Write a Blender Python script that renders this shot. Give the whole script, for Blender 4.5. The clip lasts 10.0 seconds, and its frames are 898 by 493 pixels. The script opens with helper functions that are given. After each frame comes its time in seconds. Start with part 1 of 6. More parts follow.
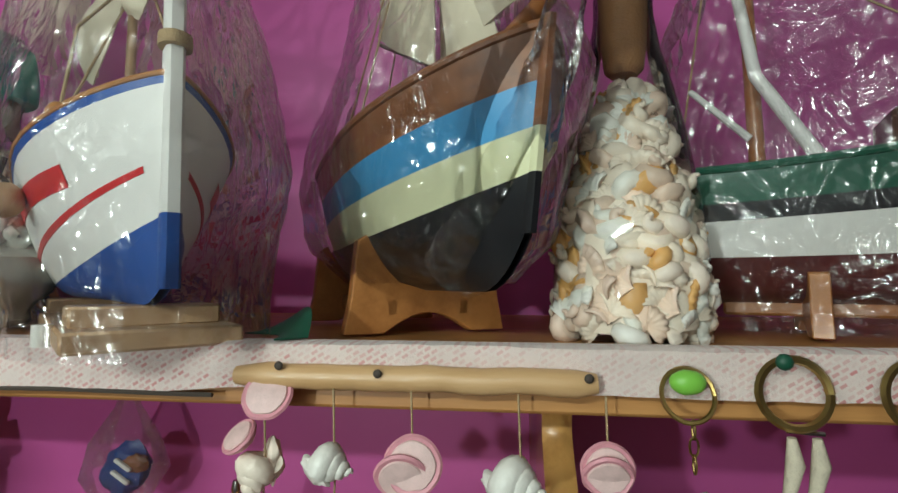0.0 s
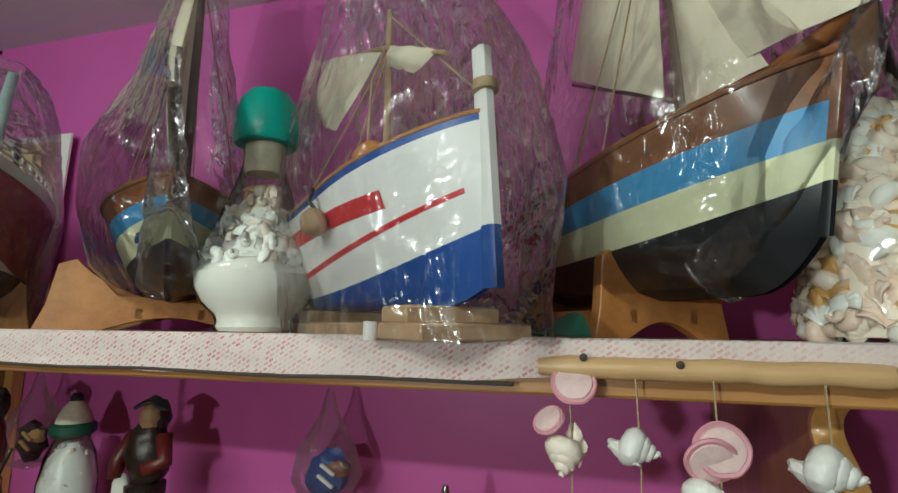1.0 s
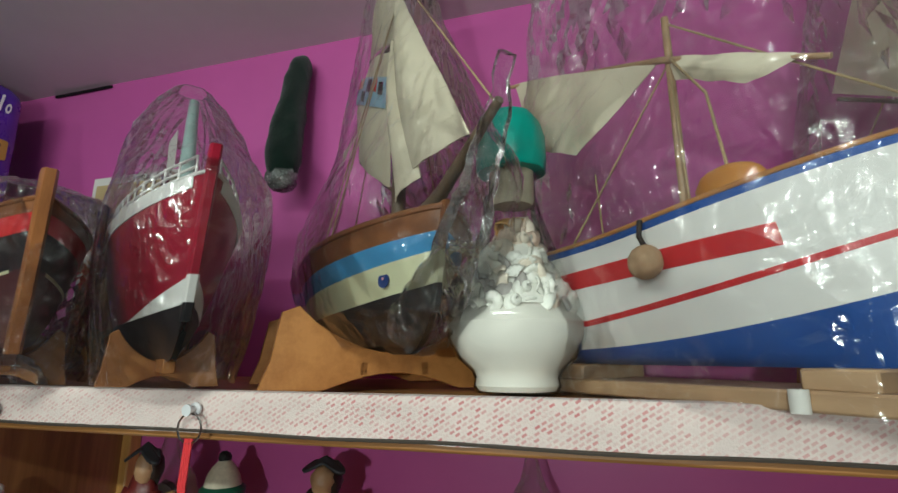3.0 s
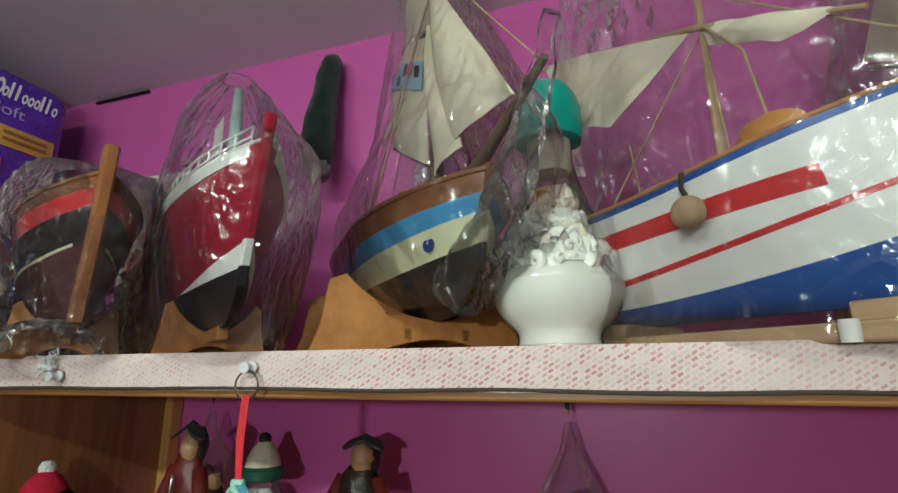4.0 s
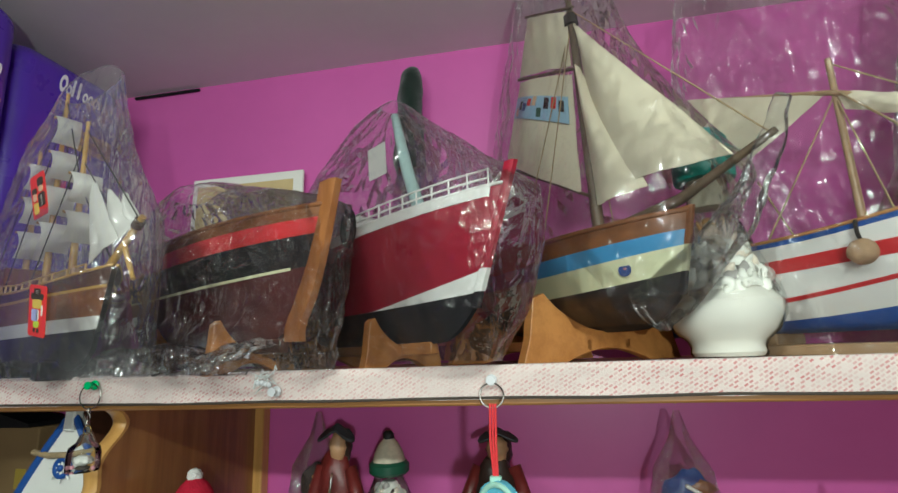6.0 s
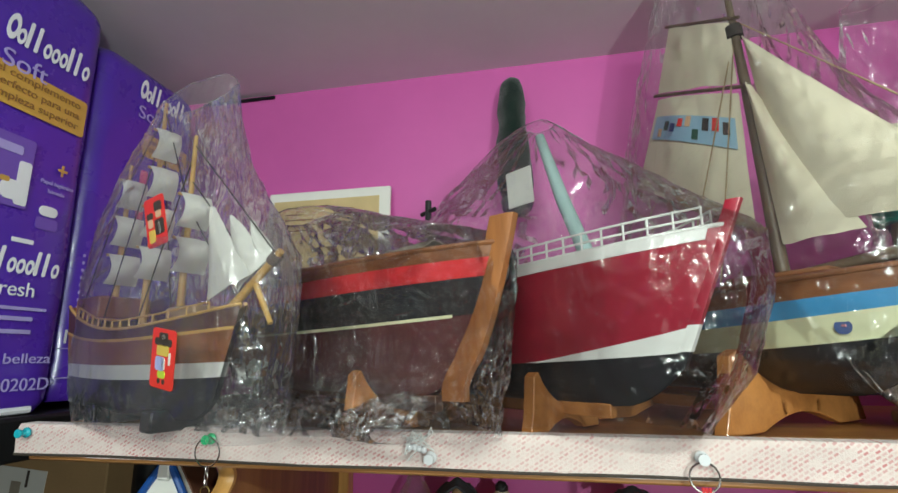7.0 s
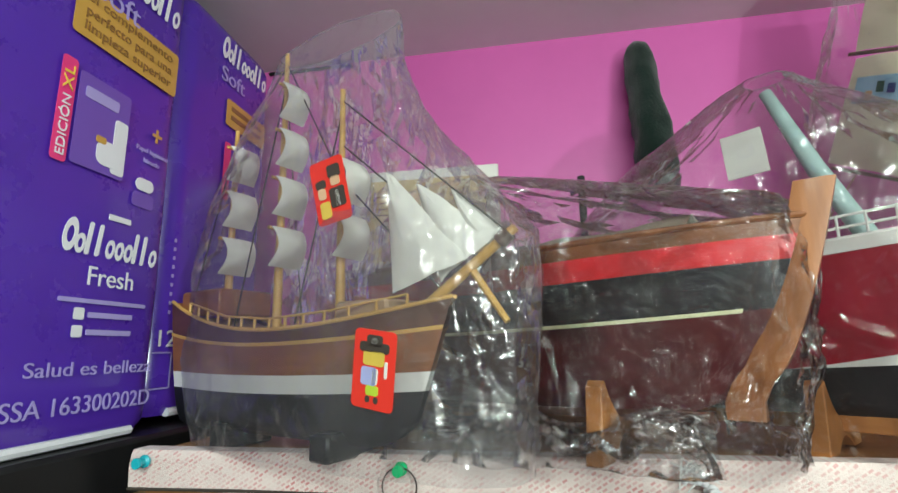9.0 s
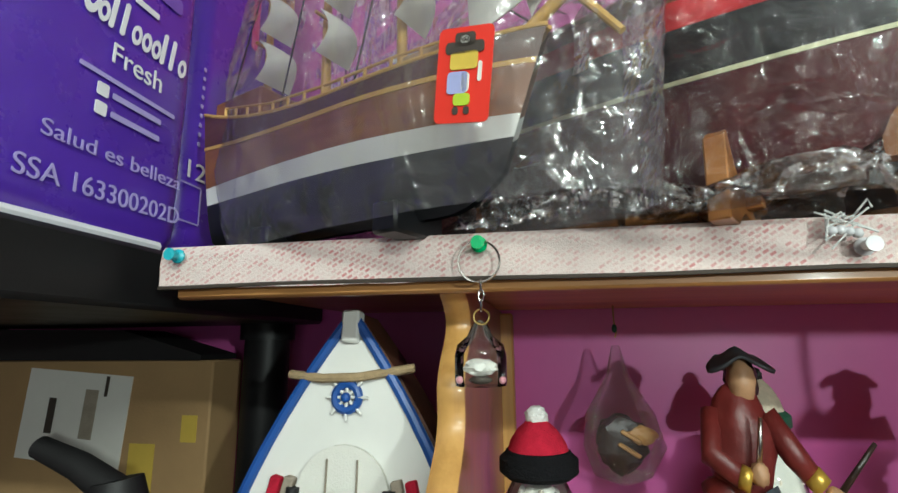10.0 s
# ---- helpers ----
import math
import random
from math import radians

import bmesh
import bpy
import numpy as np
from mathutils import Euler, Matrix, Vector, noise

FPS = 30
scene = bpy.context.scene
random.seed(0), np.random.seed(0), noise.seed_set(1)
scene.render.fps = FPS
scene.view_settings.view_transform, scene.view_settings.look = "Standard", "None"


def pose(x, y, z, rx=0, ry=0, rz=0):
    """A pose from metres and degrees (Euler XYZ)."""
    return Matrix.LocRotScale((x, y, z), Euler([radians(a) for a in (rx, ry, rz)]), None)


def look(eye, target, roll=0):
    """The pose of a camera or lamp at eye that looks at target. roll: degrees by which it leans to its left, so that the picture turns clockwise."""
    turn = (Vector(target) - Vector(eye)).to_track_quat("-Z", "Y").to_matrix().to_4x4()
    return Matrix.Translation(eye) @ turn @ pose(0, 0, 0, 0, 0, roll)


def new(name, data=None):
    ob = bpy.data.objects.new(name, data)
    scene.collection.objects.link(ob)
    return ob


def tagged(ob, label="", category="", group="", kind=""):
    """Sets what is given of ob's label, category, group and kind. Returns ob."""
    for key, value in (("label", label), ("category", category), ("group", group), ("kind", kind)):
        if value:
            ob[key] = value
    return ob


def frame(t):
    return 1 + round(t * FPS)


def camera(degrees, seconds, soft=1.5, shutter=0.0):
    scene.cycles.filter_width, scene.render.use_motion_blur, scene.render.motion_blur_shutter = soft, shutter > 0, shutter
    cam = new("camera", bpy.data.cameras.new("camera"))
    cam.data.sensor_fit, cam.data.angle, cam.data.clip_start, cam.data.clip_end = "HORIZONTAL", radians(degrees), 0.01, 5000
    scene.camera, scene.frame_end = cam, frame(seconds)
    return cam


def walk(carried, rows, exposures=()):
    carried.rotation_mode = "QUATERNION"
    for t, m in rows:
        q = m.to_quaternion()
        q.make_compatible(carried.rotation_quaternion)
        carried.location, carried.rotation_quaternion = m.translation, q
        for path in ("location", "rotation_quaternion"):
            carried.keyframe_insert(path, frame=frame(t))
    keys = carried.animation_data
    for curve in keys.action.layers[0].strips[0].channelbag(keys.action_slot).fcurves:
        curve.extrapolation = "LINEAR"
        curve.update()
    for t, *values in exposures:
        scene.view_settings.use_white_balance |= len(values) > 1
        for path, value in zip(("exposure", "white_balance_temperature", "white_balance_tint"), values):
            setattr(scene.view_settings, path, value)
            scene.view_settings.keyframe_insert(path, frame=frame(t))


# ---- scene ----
cam = camera(83.6, 10.0, soft=1.5)
PATH = [
    (0, (0.5003, 0.0358, 1.6286), (0.2530, 2.0148, 1.7778), 0.07),
    (0.5, (0.4337, 0.0110, 1.6226), (0.0609, 1.9576, 1.8912), 0.60),
    (1, (0.3812, -0.0262, 1.6041), (-0.1365, 1.8808, 1.9131), 0.59),
    (1.5, (0.3461, -0.0253, 1.5777), (-0.3253, 1.8266, 1.9238), 1.09),
    (2, (0.3360, -0.0097, 1.5817), (-0.3775, 1.8211, 1.9545), 0.38),
    (2.5, (0.2298, -0.0046, 1.6091), (-0.3937, 1.8472, 2.0361), 0.28),
    (2.7, (0.1860, -0.0126, 1.6247), (-0.3716, 1.8633, 2.0367), 0.01),
    (3.8, (0.1232, -0.0337, 1.5935), (-0.4432, 1.8201, 2.0860), -0.05),
    (4, (0.1274, -0.0356, 1.5809), (-0.4842, 1.8072, 2.0606), -0.34),
    (4.5, (0.0982, -0.0441, 1.5636), (-0.5580, 1.7830, 2.0443), -0.89),
    (5, (0.0141, -0.0973, 1.5774), (-0.5105, 1.7707, 2.0625), -1.02),
    (5.2, (-0.0273, -0.1311, 1.5910), (-0.4783, 1.7659, 2.0358), -1.21),
    (6.3, (-0.1307, -0.1666, 1.6335), (-0.4790, 1.7629, 2.0282), -2.16),
    (6.5, (-0.1743, -0.1489, 1.6562), (-0.5102, 1.7848, 2.0410), -2.30),
    (7, (-0.2476, -0.1368, 1.6611), (-0.6402, 1.7783, 2.0836), -0.48),
    (7.5, (-0.3225, -0.1218, 1.6882), (-0.7028, 1.8000, 2.0905), 0.27),
    (8, (-0.3766, -0.1047, 1.6829), (-0.7540, 1.8163, 2.0917), 0.35),
    (8.5, (-0.4140, -0.0971, 1.6843), (-0.7559, 1.8277, 2.1061), -0.41),
    (9, (-0.4586, -0.0775, 1.6714), (-0.7881, 1.8540, 2.0723), -0.97),
    (9.5, (-0.4826, -0.0545, 1.6162), (-0.8336, 1.8680, 2.0415), -1.18),
    (10, (-0.5233, -0.0043, 1.5286), (-0.8807, 1.9264, 1.9089), -0.44),
]
EXPOSURES = [(0, -0.42, 6500, 0), (0.5, -0.5, 6500, 0), (1.5, -0.62, 6500, 0), (2.7, -0.52, 6500, 0), (5.0, -0.38, 6500, 0), (7.0, 0.0, 6500, 0), (9.0, 0.2, 6500, 0), (10.0, 0.22, 6500, 0)]
walk(cam, [(t, look(eye, target, roll)) for t, eye, target, roll in PATH], EXPOSURES)

# ---- world, lamps, exposure ----
world = bpy.data.worlds.new("world")
scene.world = world
world.use_nodes = True
wn = world.node_tree.nodes
wn["Background"].inputs[0].default_value = (0.75, 0.78, 0.85, 1)
wn["Background"].inputs[1].default_value = 0.05

SHELF_Z, SHELF_B, SHELF_F, WALL_Y, CEIL_Z = 1.594, 1.568, 0.304, 0.648, 2.145


def lamp(name, kind, place, target, watts, size, size_y=None, colour=(1, 1, 1)):
    data = bpy.data.lights.new(name, kind)
    data.energy, data.color = watts, colour
    if kind == "AREA":
        data.shape = "RECTANGLE" if size_y else "DISK"
        data.size = size
        if size_y:
            data.size_y = size_y
    else:
        data.shadow_soft_size = size
    ob = new(name, data)
    ob.matrix_world = look(place, target)
    return ob


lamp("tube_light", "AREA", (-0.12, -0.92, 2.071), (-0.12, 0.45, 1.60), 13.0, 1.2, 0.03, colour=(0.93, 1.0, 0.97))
# fixed stand-in for the torch carried along with the camera
lamp("torch_stand_in_light", "POINT", (0.08, -0.62, 1.63), (0, 0, 1), 15.5, 0.016, colour=(0.92, 1.0, 0.99))
# soft fill from behind the camera, set in an added window
lamp("added_fill_light", "AREA", (0.05, -1.985, 1.45), (0.0, 1.0, 1.55), 2.5, 1.2, 0.8, colour=(0.96, 1.0, 0.98))


# ---- materials ----
def mat(name, colour, rough=0.5, metal=0.0, vary=0.25, scale=30.0, bump=0.0, bump_scale=200.0, coat=0.0, spec=0.5, dark=None, stretch=None, sheen=0.0, rand=0.0):
    """A painted or natural surface: colour that drifts at two scales, uneven roughness, fine relief."""
    m = bpy.data.materials.new(name)
    m.use_nodes = True
    nt = m.node_tree
    n, l = nt.nodes, nt.links
    p = n["Principled BSDF"]
    p.inputs["Metallic"].default_value = metal
    p.inputs["Coat Weight"].default_value = coat
    p.inputs["Coat Roughness"].default_value = 0.12
    p.inputs["Specular IOR Level"].default_value = spec
    p.inputs["Sheen Weight"].default_value = sheen
    tc = n.new("ShaderNodeTexCoord")
    mp = n.new("ShaderNodeMapping")
    l.new(tc.outputs["Object"], mp.inputs["Vector"])
    if stretch:
        mp.inputs["Scale"].default_value = stretch
    n1 = n.new("ShaderNodeTexNoise")
    n1.inputs["Scale"].default_value, n1.inputs["Detail"].default_value, n1.inputs["Roughness"].default_value = scale, 6, 0.65
    n2 = n.new("ShaderNodeTexNoise")
    n2.inputs["Scale"].default_value, n2.inputs["Detail"].default_value = scale * 0.17, 3
    for x in (n1, n2):
        l.new(mp.outputs["Vector"], x.inputs["Vector"])
    add = n.new("ShaderNodeMath")
    add.operation = "ADD"
    l.new(n1.outputs["Fac"], add.inputs[0])
    l.new(n2.outputs["Fac"], add.inputs[1])
    ramp = n.new("ShaderNodeMapRange")
    ramp.inputs["From Min"].default_value, ramp.inputs["From Max"].default_value = 0.75, 1.25
    l.new(add.outputs[0], ramp.inputs["Value"])
    mix = n.new("ShaderNodeMix")
    mix.data_type = "RGBA"
    c = colour
    d = dark or [v * (1 - vary) for v in c]
    mix.inputs[6].default_value = (*d, 1)
    mix.inputs[7].default_value = (*c, 1)
    l.new(ramp.outputs["Result"], mix.inputs[0])
    out = mix.outputs[2]
    if rand:
        info = n.new("ShaderNodeObjectInfo")
        hsv = n.new("ShaderNodeHueSaturation")
        mr = n.new("ShaderNodeMapRange")
        mr.inputs["To Min"].default_value, mr.inputs["To Max"].default_value = 1 - rand, 1 + rand
        l.new(info.outputs["Random"], mr.inputs["Value"])
        l.new(mr.outputs["Result"], hsv.inputs["Value"])
        l.new(out, hsv.inputs["Color"])
        out = hsv.outputs["Color"]
    l.new(out, p.inputs["Base Color"])
    rr = n.new("ShaderNodeMapRange")
    rr.inputs["To Min"].default_value, rr.inputs["To Max"].default_value = max(0.03, rough - 0.1), min(1, rough + 0.1)
    l.new(n1.outputs["Fac"], rr.inputs["Value"])
    l.new(rr.outputs["Result"], p.inputs["Roughness"])
    if bump:
        nb = n.new("ShaderNodeTexNoise")
        nb.inputs["Scale"].default_value, nb.inputs["Detail"].default_value = bump_scale, 4
        l.new(mp.outputs["Vector"], nb.inputs["Vector"])
        b = n.new("ShaderNodeBump")
        b.inputs["Strength"].default_value, b.inputs["Distance"].default_value = bump, 0.002
        l.new(nb.outputs["Fac"], b.inputs["Height"])
        l.new(b.outputs["Normal"], p.inputs["Normal"])
    return m


def wood(name, light, dark, rough=0.45, axis=0, scale=60.0, coat=0.2):
    st = [1.0, 1.0, 1.0]
    st[axis] = 0.09
    return mat(name, light, rough=rough, dark=dark, scale=scale, stretch=st, bump=0.15, bump_scale=160, coat=coat)


def plastic_film(name, milk=0.10, gloss=0.5, scale=15.0, bump=0.8, tint=(0.93, 0.93, 0.94), rough=0.07):
    """Clear crumpled wrapping film: see-through, a little milky, sharp glints along the creases."""
    m = bpy.data.materials.new(name)
    m.use_nodes = True
    n, l = m.node_tree.nodes, m.node_tree.links
    n.clear()
    out = n.new("ShaderNodeOutputMaterial")
    tr = n.new("ShaderNodeBsdfTransparent")
    tr.inputs[0].default_value = (*tint, 1)
    gl = n.new("ShaderNodeBsdfGlossy")
    gl.inputs["Color"].default_value = (1, 1, 1, 1)
    gl.inputs["Roughness"].default_value = rough
    df = n.new("ShaderNodeBsdfDiffuse")
    df.inputs["Color"].default_value = (0.72, 0.72, 0.74, 1)
    tl = n.new("ShaderNodeBsdfTranslucent")
    tl.inputs["Color"].default_value = (0.75, 0.75, 0.78, 1)
    dmix = n.new("ShaderNodeMixShader")
    dmix.inputs[0].default_value = 0.4
    l.new(df.outputs[0], dmix.inputs[1])
    l.new(tl.outputs[0], dmix.inputs[2])
    tc = n.new("ShaderNodeTexCoord")
    warp = n.new("ShaderNodeTexNoise")
    warp.inputs["Scale"].default_value, warp.inputs["Detail"].default_value = scale * 0.6, 4
    l.new(tc.outputs["Object"], warp.inputs["Vector"])
    mixv = n.new("ShaderNodeMix")
    mixv.data_type = "VECTOR"
    mixv.inputs[0].default_value = 0.06
    l.new(tc.outputs["Object"], mixv.inputs[4])
    l.new(warp.outputs["Color"], mixv.inputs[5])
    vo = n.new("ShaderNodeTexVoronoi")
    vo.inputs["Scale"].default_value = scale * 1.3
    vo.feature = "F1"
    l.new(mixv.outputs[1], vo.inputs["Vector"])
    nz = n.new("ShaderNodeTexNoise")
    nz.inputs["Scale"].default_value, nz.inputs["Detail"].default_value, nz.inputs["Distortion"].default_value = scale, 5, 1.2
    l.new(tc.outputs["Object"], nz.inputs["Vector"])
    ve = n.new("ShaderNodeTexVoronoi")
    ve.feature = "DISTANCE_TO_EDGE"
    ve.inputs["Scale"].default_value = scale * 2.2
    l.new(mixv.outputs[1], ve.inputs["Vector"])
    edge = n.new("ShaderNodeMapRange")
    edge.inputs["From Max"].default_value = 0.16
    edge.inputs["To Min"].default_value, edge.inputs["To Max"].default_value = 0.16, 0.0
    l.new(ve.outputs["Distance"], edge.inputs["Value"])
    ad0 = n.new("ShaderNodeMath")
    ad0.operation = "MULTIPLY_ADD"
    ad0.inputs[1].default_value = 0.7
    l.new(vo.outputs["Distance"], ad0.inputs[0])
    l.new(nz.outputs["Fac"], ad0.inputs[2])
    ad = n.new("ShaderNodeMath")
    ad.operation = "ADD"
    l.new(ad0.outputs[0], ad.inputs[0])
    l.new(edge.outputs["Result"], ad.inputs[1])
    fold_map = n.new("ShaderNodeMapping")
    fold_map.inputs["Scale"].default_value = (1.5, 1.5, 0.6)
    fold_map.inputs["Rotation"].default_value = (0.35, 0.5, 0.2)
    l.new(tc.outputs["Object"], fold_map.inputs["Vector"])
    fold = n.new("ShaderNodeTexNoise")
    fold.inputs["Scale"].default_value, fold.inputs["Detail"].default_value, fold.inputs["Distortion"].default_value = scale, 3, 0.8
    l.new(fold_map.outputs["Vector"], fold.inputs["Vector"])
    half = n.new("ShaderNodeMath")
    half.operation = "SUBTRACT"
    half.inputs[1].default_value = 0.5
    l.new(fold.outputs["Fac"], half.inputs[0])
    ridge = n.new("ShaderNodeMath")
    ridge.operation = "ABSOLUTE"
    l.new(half.outputs[0], ridge.inputs[0])
    line = n.new("ShaderNodeMapRange")
    line.inputs["From Max"].default_value = 0.012
    line.inputs["To Min"].default_value, line.inputs["To Max"].default_value = 1.0, 0.0
    l.new(ridge.outputs[0], line.inputs["Value"])
    fold_add = n.new("ShaderNodeMath")
    fold_add.operation = "MULTIPLY_ADD"
    fold_add.inputs[1].default_value = -2.2
    l.new(ridge.outputs[0], fold_add.inputs[0])
    l.new(ad.outputs[0], fold_add.inputs[2])
    b = n.new("ShaderNodeBump")
    b.inputs["Strength"].default_value, b.inputs["Distance"].default_value = bump, 0.02
    l.new(fold_add.outputs[0], b.inputs["Height"])
    l.new(b.outputs["Normal"], gl.inputs["Normal"])
    fr = n.new("ShaderNodeFresnel")
    fr.inputs["IOR"].default_value = 1.45
    fm = n.new("ShaderNodeMath")
    fm.operation = "MULTIPLY_ADD"
    fm.use_clamp = True
    fm.inputs[1].default_value, fm.inputs[2].default_value = gloss, 0.04
    l.new(fr.outputs[0], fm.inputs[0])
    mk = n.new("ShaderNodeMapRange")
    mk.inputs["From Min"].default_value, mk.inputs["From Max"].default_value = 0.35, 0.75
    mk.inputs["To Min"].default_value, mk.inputs["To Max"].default_value = milk * 0.35, milk * 2.0
    l.new(warp.outputs["Fac"], mk.inputs["Value"])
    lit = n.new("ShaderNodeMath")
    lit.operation = "MULTIPLY_ADD"
    lit.use_clamp = True
    lit.inputs[1].default_value = 0.03 + milk * 0.3
    patch = n.new("ShaderNodeMath")
    patch.operation = "MULTIPLY"
    pr = n.new("ShaderNodeMapRange")
    pr.inputs["From Min"].default_value, pr.inputs["From Max"].default_value = 0.48, 0.66
    l.new(warp.outputs["Fac"], pr.inputs["Value"])
    l.new(line.outputs["Result"], patch.inputs[0])
    l.new(pr.outputs["Result"], patch.inputs[1])
    l.new(patch.outputs[0], lit.inputs[0])
    l.new(mk.outputs["Result"], lit.inputs[2])
    m1 = n.new("ShaderNodeMixShader")
    l.new(lit.outputs[0], m1.inputs[0])
    l.new(tr.outputs[0], m1.inputs[1])
    l.new(dmix.outputs[0], m1.inputs[2])
    m2 = n.new("ShaderNodeMixShader")
    l.new(fm.outputs[0], m2.inputs[0])
    l.new(m1.outputs[0], m2.inputs[1])
    l.new(gl.outputs[0], m2.inputs[2])
    l.new(m2.outputs[0], out.inputs["Surface"])
    return m


def clear_glass(name, tint=(0.95, 0.97, 0.96)):
    """Thin clear glass wall of a bottle: see-through with a sharp gloss."""
    m = bpy.data.materials.new(name)
    m.use_nodes = True
    n, l = m.node_tree.nodes, m.node_tree.links
    n.clear()
    out = n.new("ShaderNodeOutputMaterial")
    tr = n.new("ShaderNodeBsdfTransparent")
    tr.inputs[0].default_value = (*tint, 1)
    gl = n.new("ShaderNodeBsdfGlossy")
    gl.inputs["Roughness"].default_value = 0.03
    fr = n.new("ShaderNodeFresnel")
    fr.inputs["IOR"].default_value = 1.5
    mx = n.new("ShaderNodeMixShader")
    l.new(fr.outputs[0], mx.inputs[0])
    l.new(tr.outputs[0], mx.inputs[1])
    l.new(gl.outputs[0], mx.inputs[2])
    l.new(mx.outputs[0], out.inputs["Surface"])
    return m


def cloth_weave(name):
    """Cream woven trim with rows of small pink stitches."""
    m = mat(name, (0.80, 0.67, 0.63), rough=0.9, vary=0.12, scale=60, bump=0.5, bump_scale=900, sheen=0.3, spec=0.1)
    n, l = m.node_tree.nodes, m.node_tree.links
    p = n["Principled BSDF"]
    old = p.inputs["Base Color"].links[0].from_socket
    tc = n.new("ShaderNodeTexCoord")
    mp = n.new("ShaderNodeMapping")
    mp.inputs["Scale"].default_value = (330, 1, 330)
    mp.inputs["Rotation"].default_value = (0, radians(32), 0)
    l.new(tc.outputs["Object"], mp.inputs["Vector"])
    br = n.new("ShaderNodeTexBrick")
    br.inputs["Scale"].default_value = 1.0
    br.inputs["Brick Width"].default_value, br.inputs["Row Height"].default_value = 1.0, 1.0
    br.inputs["Mortar Size"].default_value = 0.24
    br.inputs["Brick Width"].default_value = 1.6
    br.inputs["Color1"].default_value = (0, 0, 0, 1)
    br.inputs["Color2"].default_value = (1, 1, 1, 1)
    br.inputs["Mortar"].default_value = (0, 0, 0, 1)
    sw = n.new("ShaderNodeSeparateXYZ")
    cb = n.new("ShaderNodeCombineXYZ")
    l.new(mp.outputs["Vector"], sw.inputs[0])
    l.new(sw.outputs[0], cb.inputs[0])
    l.new(sw.outputs[2], cb.inputs[1])
    l.new(cb.outputs[0], br.inputs["Vector"])
    ns = n.new("ShaderNodeTexNoise")
    ns.inputs["Scale"].default_value = 6.0
    l.new(tc.outputs["Object"], ns.inputs["Vector"])
    rg = n.new("ShaderNodeMapRange")
    rg.inputs["From Min"].default_value, rg.inputs["From Max"].default_value = 0.36, 0.62
    rg.inputs["To Min"].default_value, rg.inputs["To Max"].default_value = 0.3, 1.0
    l.new(ns.outputs["Fac"], rg.inputs["Value"])
    mu = n.new("ShaderNodeMath")
    mu.operation = "MULTIPLY"
    l.new(br.outputs["Color"], mu.inputs[0])
    l.new(rg.outputs["Result"], mu.inputs[1])
    mx = n.new("ShaderNodeMix")
    mx.data_type = "RGBA"
    l.new(mu.outputs[0], mx.inputs[0])
    l.new(old, mx.inputs[6])
    mx.inputs[7].default_value = (0.60, 0.22, 0.22, 1)
    l.new(mx.outputs[2], p.inputs["Base Color"])
    return m


